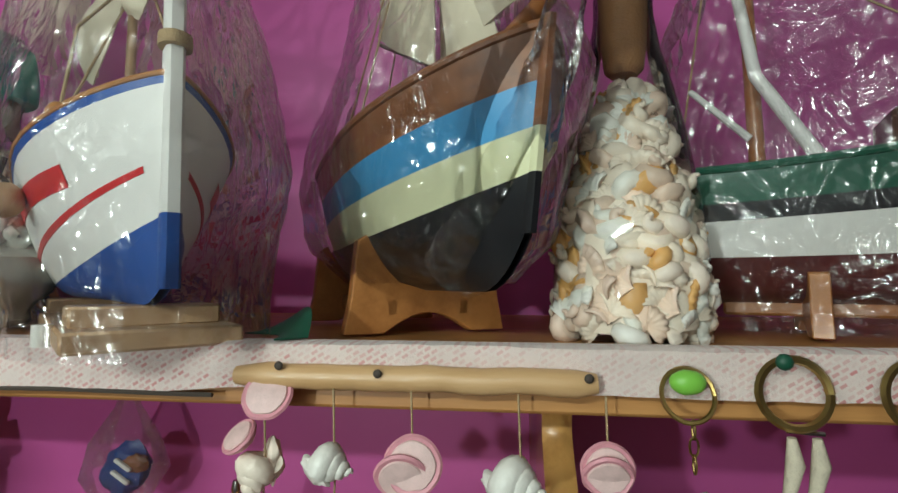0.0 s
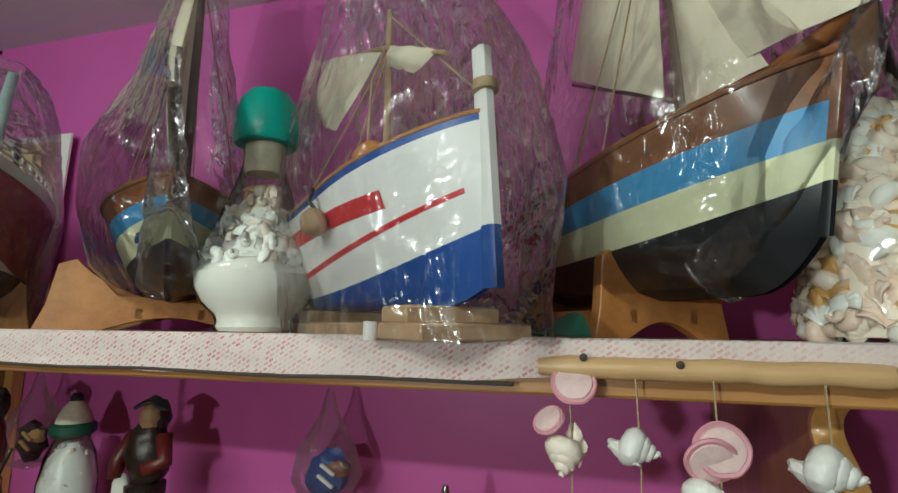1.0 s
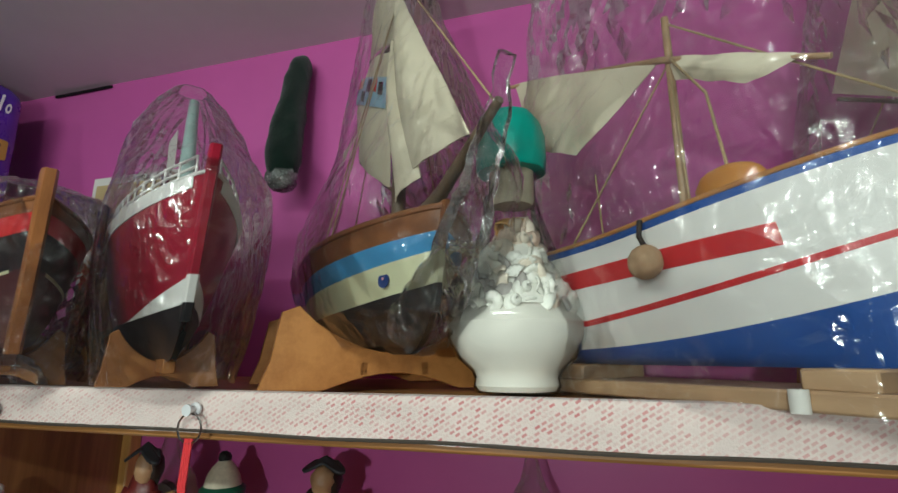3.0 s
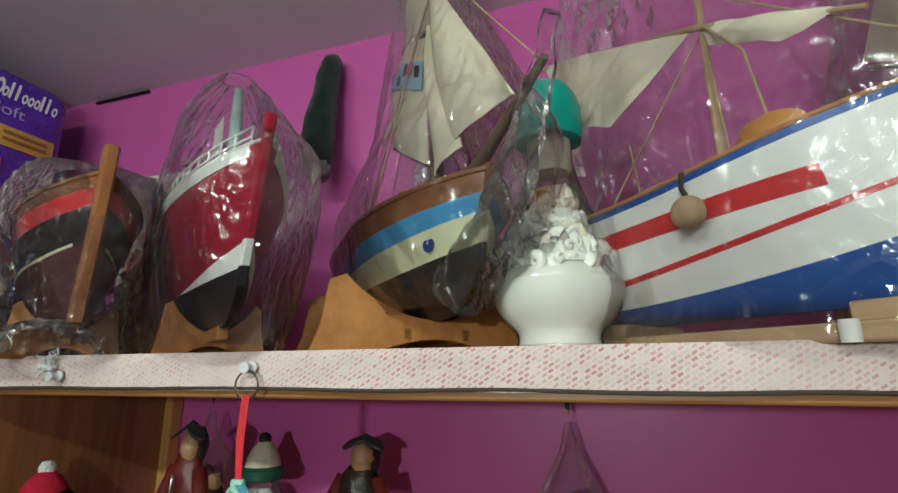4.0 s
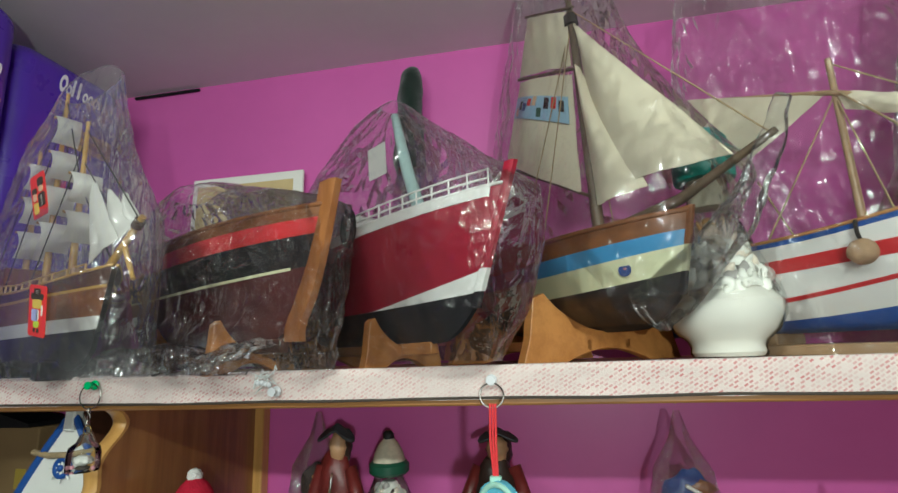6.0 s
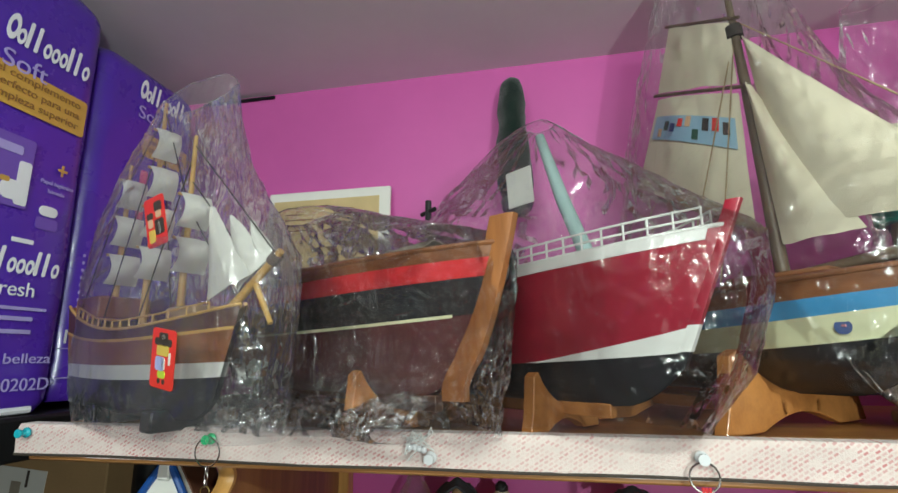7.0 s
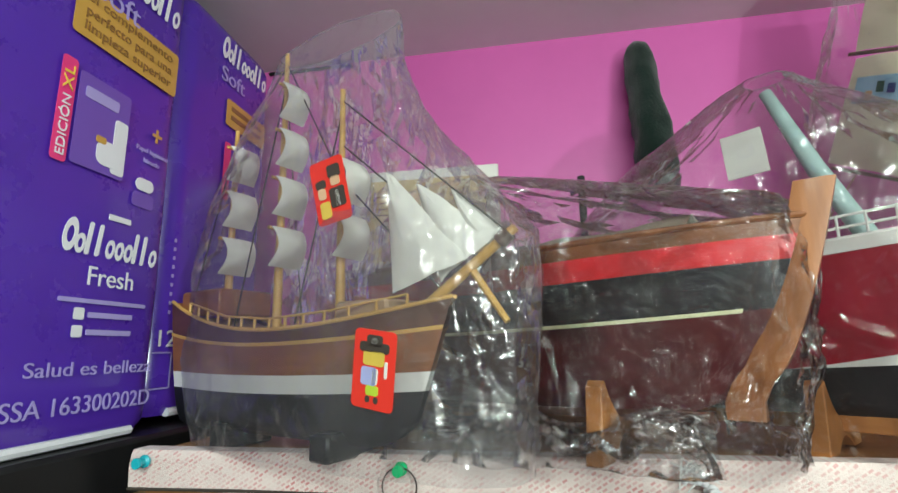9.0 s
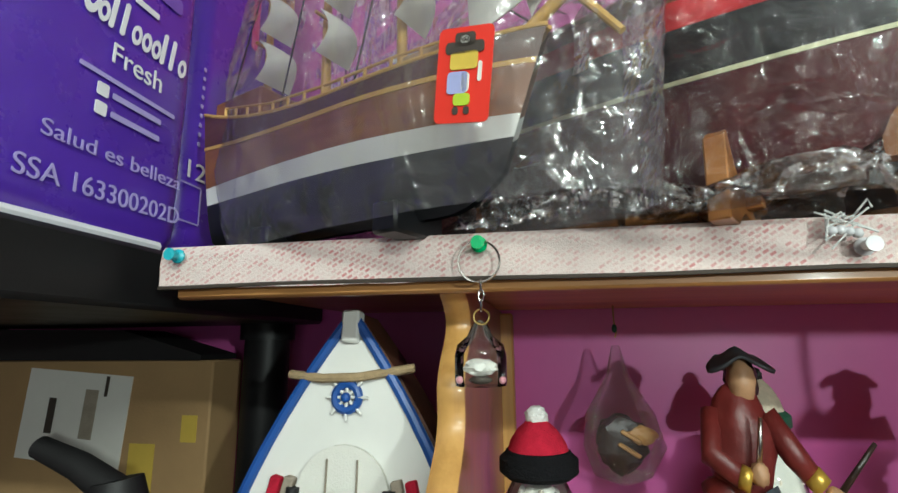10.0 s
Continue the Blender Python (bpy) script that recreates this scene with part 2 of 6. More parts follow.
M = dict(
    wall=mat("pink_wall_paint", (0.62, 0.115, 0.40), rough=0.42, vary=0.10, scale=7, bump=0.12, bump_scale=60),
    ceiling=mat("white_ceiling_paint", (0.74, 0.73, 0.71), rough=0.7, vary=0.10, scale=5, bump=0.1, bump_scale=50),
    # for the unseen walls: kept dark to limit bounce light and reflections in the film
    room=mat("dark_unseen_wall_paint", (0.26, 0.20, 0.22), rough=0.7, vary=0.1, scale=4),
    floor=mat("floor_tile", (0.22, 0.19, 0.17), rough=0.35, vary=0.2, scale=6),
    board=wood("orange_pine", (0.60, 0.30, 0.10), (0.36, 0.15, 0.045), axis=0),
    panel=wood("varnished_brown_board", (0.34, 0.15, 0.05), (0.17, 0.065, 0.02), axis=2, coat=0.4),
    panel_edge=wood("golden_board_edge", (0.66, 0.36, 0.11), (0.42, 0.20, 0.05), axis=2, coat=0.5),
    stick=wood("peeled_stick_wood", (0.74, 0.50, 0.27), (0.52, 0.30, 0.13), axis=0, coat=0.1),
    cloth=cloth_weave("woven_trim_cloth"),
    stick_orange=wood("orange_float_wood", (0.72, 0.34, 0.08), (0.50, 0.20, 0.04), axis=0, coat=0.3),
    stand=wood("stand_wood", (0.56, 0.24, 0.07), (0.33, 0.12, 0.03), axis=0, coat=0.3),
    brown=wood("stained_brown_wood", (0.34, 0.13, 0.045), (0.17, 0.06, 0.02), axis=0, coat=0.5),
    dkbrown=wood("dark_brown_wood", (0.13, 0.05, 0.028), (0.06, 0.022, 0.013), axis=0, coat=0.5),
    stem=wood("varnished_stem_wood", (0.44, 0.17, 0.05), (0.22, 0.075, 0.02), axis=2, coat=0.6),
    plank=wood("pale_plank_wood", (0.56, 0.37, 0.21), (0.36, 0.22, 0.12), axis=0, coat=0.1),
    spar=wood("golden_spar_wood", (0.72, 0.44, 0.12), (0.50, 0.27, 0.06), axis=0, coat=0.3),
    white=mat("white_boat_paint", (0.83, 0.82, 0.78), rough=0.4, vary=0.06, scale=18, bump=0.05, bump_scale=120),
    blue=mat("royal_blue_paint", (0.02, 0.10, 0.40), rough=0.4, vary=0.3, scale=20),
    navy=mat("navy_paint", (0.02, 0.06, 0.24), rough=0.45, vary=0.3, scale=20),
    red=mat("red_paint", (0.62, 0.03, 0.035), rough=0.4, vary=0.15, scale=30),
    skyblue=mat("sky_blue_paint", (0.07, 0.32, 0.62), rough=0.4, vary=0.15, scale=22),
    cream=mat("cream_yellow_paint", (0.78, 0.78, 0.50), rough=0.45, vary=0.1, scale=22),
    black=mat("black_boat_paint", (0.016, 0.017, 0.02), rough=0.35, vary=0.4, scale=25),
    crimson=mat("crimson_paint", (0.36, 0.012, 0.035), rough=0.3, vary=0.15, scale=20, coat=0.2),
    brightred=mat("bright_red_paint", (0.70, 0.03, 0.04), rough=0.35, vary=0.15, scale=25),
    maroon=mat("maroon_paint", (0.10, 0.016, 0.018), rough=0.35, vary=0.3, scale=22),
    green=mat("dark_green_paint", (0.012, 0.12, 0.07), rough=0.35, vary=0.3, scale=22),
    sail=mat("cream_sail_cloth", (0.80, 0.72, 0.55), rough=0.85, vary=0.12, scale=25, bump=0.25, bump_scale=700, spec=0.1),
    wsail=mat("white_sail_cloth", (0.82, 0.80, 0.74), rough=0.85, vary=0.1, scale=25, bump=0.25, bump_scale=700, spec=0.1),
    mast=mat("dark_mast_wood", (0.16, 0.11, 0.07), rough=0.5, vary=0.3, scale=60, stretch=(1, 1, 0.1)),
    rope=mat("hemp_rope", (0.50, 0.36, 0.20), rough=0.9, vary=0.3, scale=300, bump=0.6, bump_scale=900),
    blackrope=mat("dark_rigging_cord", (0.04, 0.03, 0.025), rough=0.8),
    ball=mat("cork_ball", (0.58, 0.38, 0.22), rough=0.7, vary=0.25, scale=120, bump=0.3, bump_scale=400),
    film=plastic_film("crumpled_clear_film", 0.010, 0.7, scale=13, bump=0.45, tint=(0.95, 0.95, 0.955), rough=0.09),
    film_milky=plastic_film("milky_clear_film", 0.018, 0.7, scale=12, bump=0.45, tint=(0.94, 0.94, 0.945), rough=0.09),
    film_fog=plastic_film("foggy_clear_film", 0.11, 0.6, scale=11, bump=0.5, tint=(0.93, 0.93, 0.935), rough=0.10),
    film_crumple=plastic_film("tightly_crumpled_film", 0.013, 0.85, scale=20, bump=0.9, tint=(0.94, 0.94, 0.945), rough=0.09),
    film_small=plastic_film("small_clear_bag_film", 0.05, 0.6, scale=45),
    glass=clear_glass("bottle_glass"),
    sand=mat("white_sand", (0.82, 0.78, 0.72), rough=0.85, vary=0.10, scale=40, bump=0.4, bump_scale=1500),
    shell=mat("cream_sea_shell", (0.90, 0.78, 0.66), rough=0.45, vary=0.14, scale=90, bump=0.3, bump_scale=300, rand=0.12),
    shell_w=mat("white_sea_shell", (0.88, 0.86, 0.80), rough=0.4, vary=0.10, scale=100, bump=0.3, bump_scale=300, rand=0.1),
    shell_o=mat("orange_sea_shell", (0.80, 0.45, 0.16), rough=0.4, vary=0.25, scale=90, bump=0.3, bump_scale=300, rand=0.15),
    shell_p=mat("peach_sea_shell", (0.84, 0.65, 0.53), rough=0.42, vary=0.2, scale=90, bump=0.3, bump_scale=300, rand=0.12),
    shell_g=mat("grey_sea_shell", (0.48, 0.44, 0.42), rough=0.45, vary=0.3, scale=120, bump=0.3, bump_scale=300),
    pale_pink=mat("pale_pink_shell", (0.82, 0.58, 0.56), rough=0.5, vary=0.2, scale=150, bump=0.3, bump_scale=350),
    pink=mat("pink_sea_shell", (0.76, 0.34, 0.40), rough=0.5, vary=0.2, scale=120, bump=0.3, bump_scale=350),
    cap=mat("teal_plastic_cap", (0.0, 0.30, 0.24), rough=0.35, vary=0.12, scale=30),
    cork=mat("pale_cork", (0.70, 0.62, 0.48), rough=0.85, vary=0.25, scale=150, bump=0.4, bump_scale=600),
    dkcork=mat("brown_cork", (0.36, 0.17, 0.07), rough=0.8, vary=0.3, scale=120, bump=0.4, bump_scale=500),
    purple=mat("purple_pack_film", (0.085, 0.026, 0.42), rough=0.28, vary=0.12, scale=12, bump=0.12, bump_scale=22, coat=0.5),
    print_white=mat("white_print", (0.82, 0.82, 0.86), rough=0.35, vary=0.05),
    print_lilac=mat("lilac_print", (0.42, 0.36, 0.72), rough=0.35, vary=0.08),
    print_gold=mat("gold_print", (0.62, 0.36, 0.07), rough=0.35, vary=0.12),
    print_dark=mat("brown_print", (0.28, 0.14, 0.04), rough=0.4, vary=0.1),
    print_pink=mat("magenta_print", (0.80, 0.05, 0.22), rough=0.35, vary=0.06),
    print_yellow=mat("yellow_print", (0.85, 0.62, 0.08), rough=0.35, vary=0.06),
    print_mid=mat("violet_print", (0.17, 0.09, 0.46), rough=0.35, vary=0.06),
    metal_black=mat("black_metal", (0.012, 0.012, 0.013), rough=0.45, vary=0.3, scale=30, spec=0.3),
    rubber=mat("black_rubber", (0.015, 0.014, 0.015), rough=0.6, vary=0.3),
    card=mat("brown_cardboard", (0.42, 0.26, 0.12), rough=0.8, vary=0.15, scale=25, bump=0.15, bump_scale=300),
    paper=mat("white_paper", (0.80, 0.78, 0.72), rough=0.7, vary=0.06),
    parchment=mat("tan_parchment_print", (0.66, 0.50, 0.25), rough=0.75, vary=0.18, scale=25),
    ink=mat("dark_print_ink", (0.06, 0.045, 0.035), rough=0.7, vary=0.2),
    sepia=mat("sepia_ink", (0.28, 0.16, 0.07), rough=0.7, vary=0.3),
    sock=mat("black_green_knit", (0.008, 0.022, 0.016), rough=0.95, vary=0.4, scale=90, bump=0.8, bump_scale=500, sheen=0.3, spec=0.1),
    glitter=mat("glitter_bottle_base", (0.35, 0.38, 0.36), rough=0.25, metal=0.5, vary=0.7, scale=400, bump=1.0, bump_scale=700),
    steel=mat("shiny_steel", (0.62, 0.60, 0.56), rough=0.22, metal=1.0, vary=0.1),
    brass=mat("tarnished_brass", (0.50, 0.36, 0.13), rough=0.35, metal=1.0, vary=0.3),
    pin_green=mat("green_pin_plastic", (0.0, 0.50, 0.16), rough=0.25, vary=0.05),
    pin_blue=mat("turquoise_pin_plastic", (0.03, 0.42, 0.50), rough=0.25, vary=0.05),
    pin_clear=mat("pale_pin_plastic", (0.70, 0.70, 0.72), rough=0.2, vary=0.05),
    redcord=mat("red_cord", (0.75, 0.04, 0.05), rough=0.7, vary=0.1),
    dolphin=mat("pale_blue_foam", (0.14, 0.50, 0.66), rough=0.5, vary=0.15, scale=50),
    mint=mat("mint_foam", (0.42, 0.74, 0.62), rough=0.5, vary=0.1),
    coat=mat("maroon_coat_paint", (0.17, 0.022, 0.02), rough=0.4, vary=0.35, scale=60, bump=0.2, bump_scale=200),
    skin=mat("tan_figure_paint", (0.50, 0.28, 0.15), rough=0.5, vary=0.25, scale=80),
    darkfig=mat("dark_resin_paint", (0.035, 0.02, 0.016), rough=0.35, vary=0.5, scale=90, bump=0.3, bump_scale=250),
    hatfelt=mat("charcoal_hat_paint", (0.05, 0.055, 0.065), rough=0.45, vary=0.4, scale=60),
    forest=mat("forest_green_paint", (0.01, 0.09, 0.05), rough=0.5, vary=0.3),
    greyblue=mat("slate_trouser_paint", (0.07, 0.085, 0.10), rough=0.5, vary=0.3),
    gold=mat("gold_cuff_paint", (0.70, 0.45, 0.08), rough=0.35, metal=0.6, vary=0.2),
    knit_red=mat("red_knit", (0.55, 0.02, 0.05), rough=0.95, vary=0.25, scale=200, bump=0.8, bump_scale=600, spec=0.1),
    knit_black=mat("black_knit", (0.012, 0.012, 0.014), rough=0.95, vary=0.3, scale=200, bump=0.8, bump_scale=600, spec=0.1),
    fluff=mat("white_pompom", (0.80, 0.80, 0.78), rough=1.0, vary=0.12, scale=200, bump=1.0, bump_scale=500, spec=0.05),
    limebit=mat("lime_trinket", (0.25, 0.62, 0.08), rough=0.4),
    teal_spar=mat("pale_teal_paint", (0.42, 0.58, 0.56), rough=0.5, vary=0.15, scale=60),
    canvas=mat("grey_canvas", (0.40, 0.34, 0.27), rough=0.9, vary=0.25, scale=60, bump=0.4, bump_scale=600, spec=0.1),
    sticker_red=mat("red_sticker", (0.78, 0.045, 0.03), rough=0.3, vary=0.05),
    sticker_blue=mat("pale_blue_sticker", (0.34, 0.55, 0.72), rough=0.35, vary=0.1),
    yellow=mat("yellow_sticker_ink", (0.82, 0.58, 0.10), rough=0.35),
    peach=mat("peach_sticker_ink", (0.80, 0.50, 0.30), rough=0.35),
    lilac=mat("lilac_sticker_ink", (0.45, 0.48, 0.80), rough=0.35),
    lime=mat("lime_sticker_ink", (0.55, 0.72, 0.06), rough=0.35),
    orange=mat("orange_plastic", (0.85, 0.22, 0.04), rough=0.4, vary=0.1),
    yellowcard=mat("yellow_card", (0.66, 0.46, 0.08), rough=0.6, vary=0.12),
)


# ---- mesh helpers ----
def part(name, bm, material, parent=None, label="", smooth=True):
    me = bpy.data.meshes.new(name)
    bmesh.ops.recalc_face_normals(bm, faces=bm.faces)
    bm.to_mesh(me)
    bm.free()
    if smooth:
        me.polygons.foreach_set("use_smooth", [True] * len(me.polygons))
        me.set_sharp_from_angle(angle=radians(38))
    me.materials.append(M[material])
    ob = new(name, me)
    if parent:
        ob.parent = parent
    if label:
        ob["label"] = label
    if material == "glass":
        ob.visible_shadow = False
    return ob


def thing(name, m, label, category, group="", kind=""):
    ob = new(name)
    ob.empty_display_size = 0.02
    ob.matrix_basis = m
    return tagged(ob, label, category, group, kind)


def bm_box(size, centre=(0, 0, 0), rot=None, bevel=0.0, bm=None, seg=1):
    bm2 = bmesh.new()
    bmesh.ops.create_cube(bm2, size=1.0)
    bmesh.ops.scale(bm2, vec=size, verts=bm2.verts)
    if bevel:
        bmesh.ops.bevel(bm2, geom=bm2.edges[:], offset=bevel, segments=seg, affect="EDGES", profile=0.6)
    if rot:
        bmesh.ops.transform(bm2, matrix=pose(0, 0, 0, *rot), verts=bm2.verts)
    bmesh.ops.translate(bm2, vec=centre, verts=bm2.verts)
    return join(bm, bm2)


def join(bm, bm2):
    if bm is None:
        return bm2
    me = bpy.data.meshes.new("tmp")
    bm2.to_mesh(me)
    bm2.free()
    bm.from_mesh(me)
    bpy.data.meshes.remove(me)
    return bm


def bm_tube(points, radii, n=10, bm=None, cap=True):
    """A round rod along points, with a radius for each of them."""
    bm = bm or bmesh.new()
    pts = [Vector(p) for p in points]
    if not hasattr(radii, "__len__"):
        radii = [radii] * len(pts)
    rings, prev = [], None
    for i, p in enumerate(pts):
        t = (pts[min(i + 1, len(pts) - 1)] - pts[max(i - 1, 0)]).normalized()
        if prev is None:
            u = t.orthogonal().normalized()
        else:
            u = (prev - t * prev.dot(t)).normalized()
        prev = u
        w = t.cross(u)
        rings.append([bm.verts.new(p + (u * math.cos(a) + w * math.sin(a)) * radii[i]) for a in (2 * math.pi * k / n for k in range(n))])
    for a, b in zip(rings, rings[1:]):
        for k in range(n):
            bm.faces.new((a[k], a[(k + 1) % n], b[(k + 1) % n], b[k]))
    if cap:
        bm.faces.new(rings[0][::-1])
        bm.faces.new(rings[-1])
    return bm


def bm_lathe(profile, n=40, bm=None, wob=0.0, seed=0):
    """A turned form about z from (radius, height) pairs."""
    bm = bm or bmesh.new()
    rings = []
    for r, z in profile:
        ring = []
        for k in range(n):
            a = 2 * math.pi * k / n
            f = 1 + wob * noise.noise((math.cos(a) * 2 + seed, math.sin(a) * 2, z * 40))
            ring.append(bm.verts.new((r * f * math.cos(a), r * f * math.sin(a), z)))
        rings.append(ring)
    for a, b in zip(rings, rings[1:]):
        for k in range(n):
            bm.faces.new((a[k], a[(k + 1) % n], b[(k + 1) % n], b[k]))
    bm.faces.new(rings[0][::-1])
    bm.faces.new(rings[-1])
    return bm


def bm_prism(outline, depth, bm=None):
    """A flat outline in x, z with thickness along y, centred."""
    bm = bm or bmesh.new()
    a = [bm.verts.new((x, -depth / 2, z)) for x, z in outline]
    b = [bm.verts.new((x, depth / 2, z)) for x, z in outline]
    bm.faces.new(a)
    bm.faces.new(b[::-1])
    for i in range(len(a)):
        j = (i + 1) % len(a)
        bm.faces.new((a[i], b[i], b[j], a[j]))
    return bm


def bm_blob(radii, centre=(0, 0, 0), rough=0.0, freq=3.0, seed=0, bm=None, sub=3, rot=None):
    bm2 = bmesh.new()
    bmesh.ops.create_icosphere(bm2, subdivisions=sub, radius=1.0)
    for v in bm2.verts:
        if rough:
            v.co *= 1 + rough * noise.noise(v.co * freq + Vector((seed * 3.1, seed, 0)))
        v.co = Vector((v.co.x * radii[0], v.co.y * radii[1], v.co.z * radii[2]))
    if rot:
        bmesh.ops.transform(bm2, matrix=pose(0, 0, 0, *rot), verts=bm2.verts)
    bmesh.ops.translate(bm2, vec=centre, verts=bm2.verts)
    return join(bm, bm2)


def bm_sheet(fn, nu, nv, thick=0.0008, bm=None):
    """A thin sheet with two sides and a rim; fn(u, v) gives the place."""
    bm = bm or bmesh.new()
    g = [[Vector(fn(i / nu, j / nv)) for j in range(nv + 1)] for i in range(nu + 1)]
    def nrm(i, j):
        du = g[min(i + 1, nu)][j] - g[max(i - 1, 0)][j]
        dv = g[i][min(j + 1, nv)] - g[i][max(j - 1, 0)]
        c = du.cross(dv)
        return c.normalized() if c.length > 1e-12 else Vector((0, 1, 0))
    top = [[bm.verts.new(g[i][j] + nrm(i, j) * thick / 2) for j in range(nv + 1)] for i in range(nu + 1)]
    bot = [[bm.verts.new(g[i][j] - nrm(i, j) * thick / 2) for j in range(nv + 1)] for i in range(nu + 1)]
    for i in range(nu):
        for j in range(nv):
            bm.faces.new((top[i][j], top[i + 1][j], top[i + 1][j + 1], top[i][j + 1]))
            bm.faces.new((bot[i][j], bot[i][j + 1], bot[i + 1][j + 1], bot[i + 1][j]))
    for i in range(nu):
        bm.faces.new((top[i][0], bot[i][0], bot[i + 1][0], top[i + 1][0]))
        bm.faces.new((top[i][nv], top[i + 1][nv], bot[i + 1][nv], bot[i][nv]))
    for j in range(nv):
        bm.faces.new((top[0][j], top[0][j + 1], bot[0][j + 1], bot[0][j]))
        bm.faces.new((top[nu][j], bot[nu][j], bot[nu][j + 1], top[nu][j + 1]))
    return bm


def bm_text(words, size, extrude=0.0003):
    """Words in the built-in font as a mesh, lying in x, y, starting at the origin."""
    cu = bpy.data.curves.new("words", "FONT")
    cu.body, cu.size, cu.extrude = words, size, extrude
    ob = bpy.data.objects.new("words", cu)
    scene.collection.objects.link(ob)
    dg = bpy.context.evaluated_depsgraph_get()
    me = bpy.data.meshes.new_from_object(ob.evaluated_get(dg))
    bm = bmesh.new()
    bm.from_mesh(me)
    bpy.data.objects.remove(ob)
    bpy.data.curves.remove(cu)
    bpy.data.meshes.remove(me)
    return bm


def structure(name, bm, material, label, smooth=False):
    return tagged(part(name, bm, material, smooth=smooth), label, "", "", "structure")


# ---- the room ----
structure("wall_north", bm_box((4.2, 0.12, 2.145), (-0.1, WALL_Y + 0.06, 1.0725)), "wall", "bright magenta pink painted wall behind the shelf")
structure("ceiling", bm_box((4.2, 2.84, 0.1), (-0.1, -0.70, CEIL_Z + 0.05)), "ceiling", "greyish white painted ceiling above the shelf")
# floor and the west, east and south walls: unseen, added to shape bounce light
structure("floor", bm_box((4.2, 2.84, 0.1), (-0.1, -0.70, -0.05)), "floor", "plain dull floor, unseen, added to close the room")
structure("wall_west", bm_box((0.1, 2.648, 2.145), (-2.15, -0.676, 1.0725)), "room", "dark side wall, unseen, added to close the room")
structure("wall_east", bm_box((0.1, 2.648, 2.145), (1.95, -0.676, 1.0725)), "room", "dark side wall, unseen, added to close the room")
wall = bm_box((1.5, 0.1, 2.145), (-1.35, -2.05, 1.0725))
bm_box((1.25, 0.1, 2.145), (1.325, -2.05, 1.0725), bm=wall)
bm_box((1.3, 0.1, 1.0), (0.05, -2.05, 0.5), bm=wall)
bm_box((1.3, 0.1, 0.245), (0.05, -2.05, 2.0225), bm=wall)
structure("wall_south", wall, "room", "dark wall, unseen, added with an opening for the fill lamp")
# window is added out of view, only to house the fill lamp
w = tagged(new("added_window_1"), "white window frame, unseen, added around the fill lamp", "window", "", "structure")
w.location = (0.05, -2.05, 1.45)
for a in (-0.62, 0.0, 0.62):
    part("window_frame", bm_box((0.05, 0.06, 0.8), (a, 0, 0), bevel=0.004), "white", w)
for b in (-0.425, 0.425):
    part("window_frame", bm_box((1.29, 0.06, 0.05), (0, 0, b), bevel=0.004), "white", w)

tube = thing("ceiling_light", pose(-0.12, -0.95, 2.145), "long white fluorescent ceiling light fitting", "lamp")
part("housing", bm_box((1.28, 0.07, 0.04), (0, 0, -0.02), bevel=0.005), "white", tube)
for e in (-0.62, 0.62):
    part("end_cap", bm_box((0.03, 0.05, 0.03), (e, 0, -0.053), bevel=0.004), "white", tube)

# shade in the crevice where wall meets ceiling, modelled as a thin black strip
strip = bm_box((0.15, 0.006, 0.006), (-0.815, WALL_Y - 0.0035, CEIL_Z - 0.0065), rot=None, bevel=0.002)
structure("trim", strip, "metal_black", "short black strip standing in for shade where wall meets ceiling")

# ---- shelf ----
shelf = thing("wall_shelf", pose(0, 0, 0), "wooden wall shelf edged with pink stitched woven cloth", "shelf")
part("shelf_board", bm_box((2.245, 0.338, 0.022), (0.3415, 0.478, 1.581), bevel=0.002), "board", shelf)


def trim_fn(u, v):
    x = -0.784 + u * 2.25
    drop = 0.0258 + 0.0016 * noise.noise((x * 9, 0.3, 0)) + 0.0008 * noise.noise((x * 45, 1.3, 0))
    if x > 0.30:
        drop -= 0.006 * min(1, (x - 0.30) / 0.06)
    k = v * (0.018 + drop)
    wave = 0.0013 * noise.noise((x * 14, v * 2, 2.0)) + 0.0006 * noise.noise((x * 60, v * 4, 5.0))
    if k < 0.016:
        return (x, SHELF_F + 0.014 - k, SHELF_Z + 0.0016)
    s = k - 0.016
    return (x, SHELF_F - 0.0035 + wave * 1.2, SHELF_Z + 0.0012 - s)


part("cloth_trim", bm_sheet(trim_fn, 460, 14, 0.0022), "cloth", shelf, "cream woven cloth trim with pink stitches")
part("trim_binding", bm_tube([(-0.784 + k * 0.02, SHELF_F - 0.0045, SHELF_Z - 0.0257 + 0.0016 * noise.noise(((-0.784 + k * 0.02) * 9, 0.3, 0)) - 0.0005) for k in range(57)], 0.0014, 6), "ink", shelf, "dark grey thread along the cloth's lower edge")
part("front_batten", bm_box((2.24, 0.010, 0.022), (0.343, SHELF_F + 0.009, 1.5715), bevel=0.002), "board", shelf, "orange varnished batten under the cloth")
stick = [(0.352 + k * 0.0095, SHELF_F - 0.008 + 0.0012 * noise.noise((k * 0.5, 3, 0)), 1.5795 + 0.0012 * noise.noise((k * 0.4, 7, 0))) for k in range(21)]
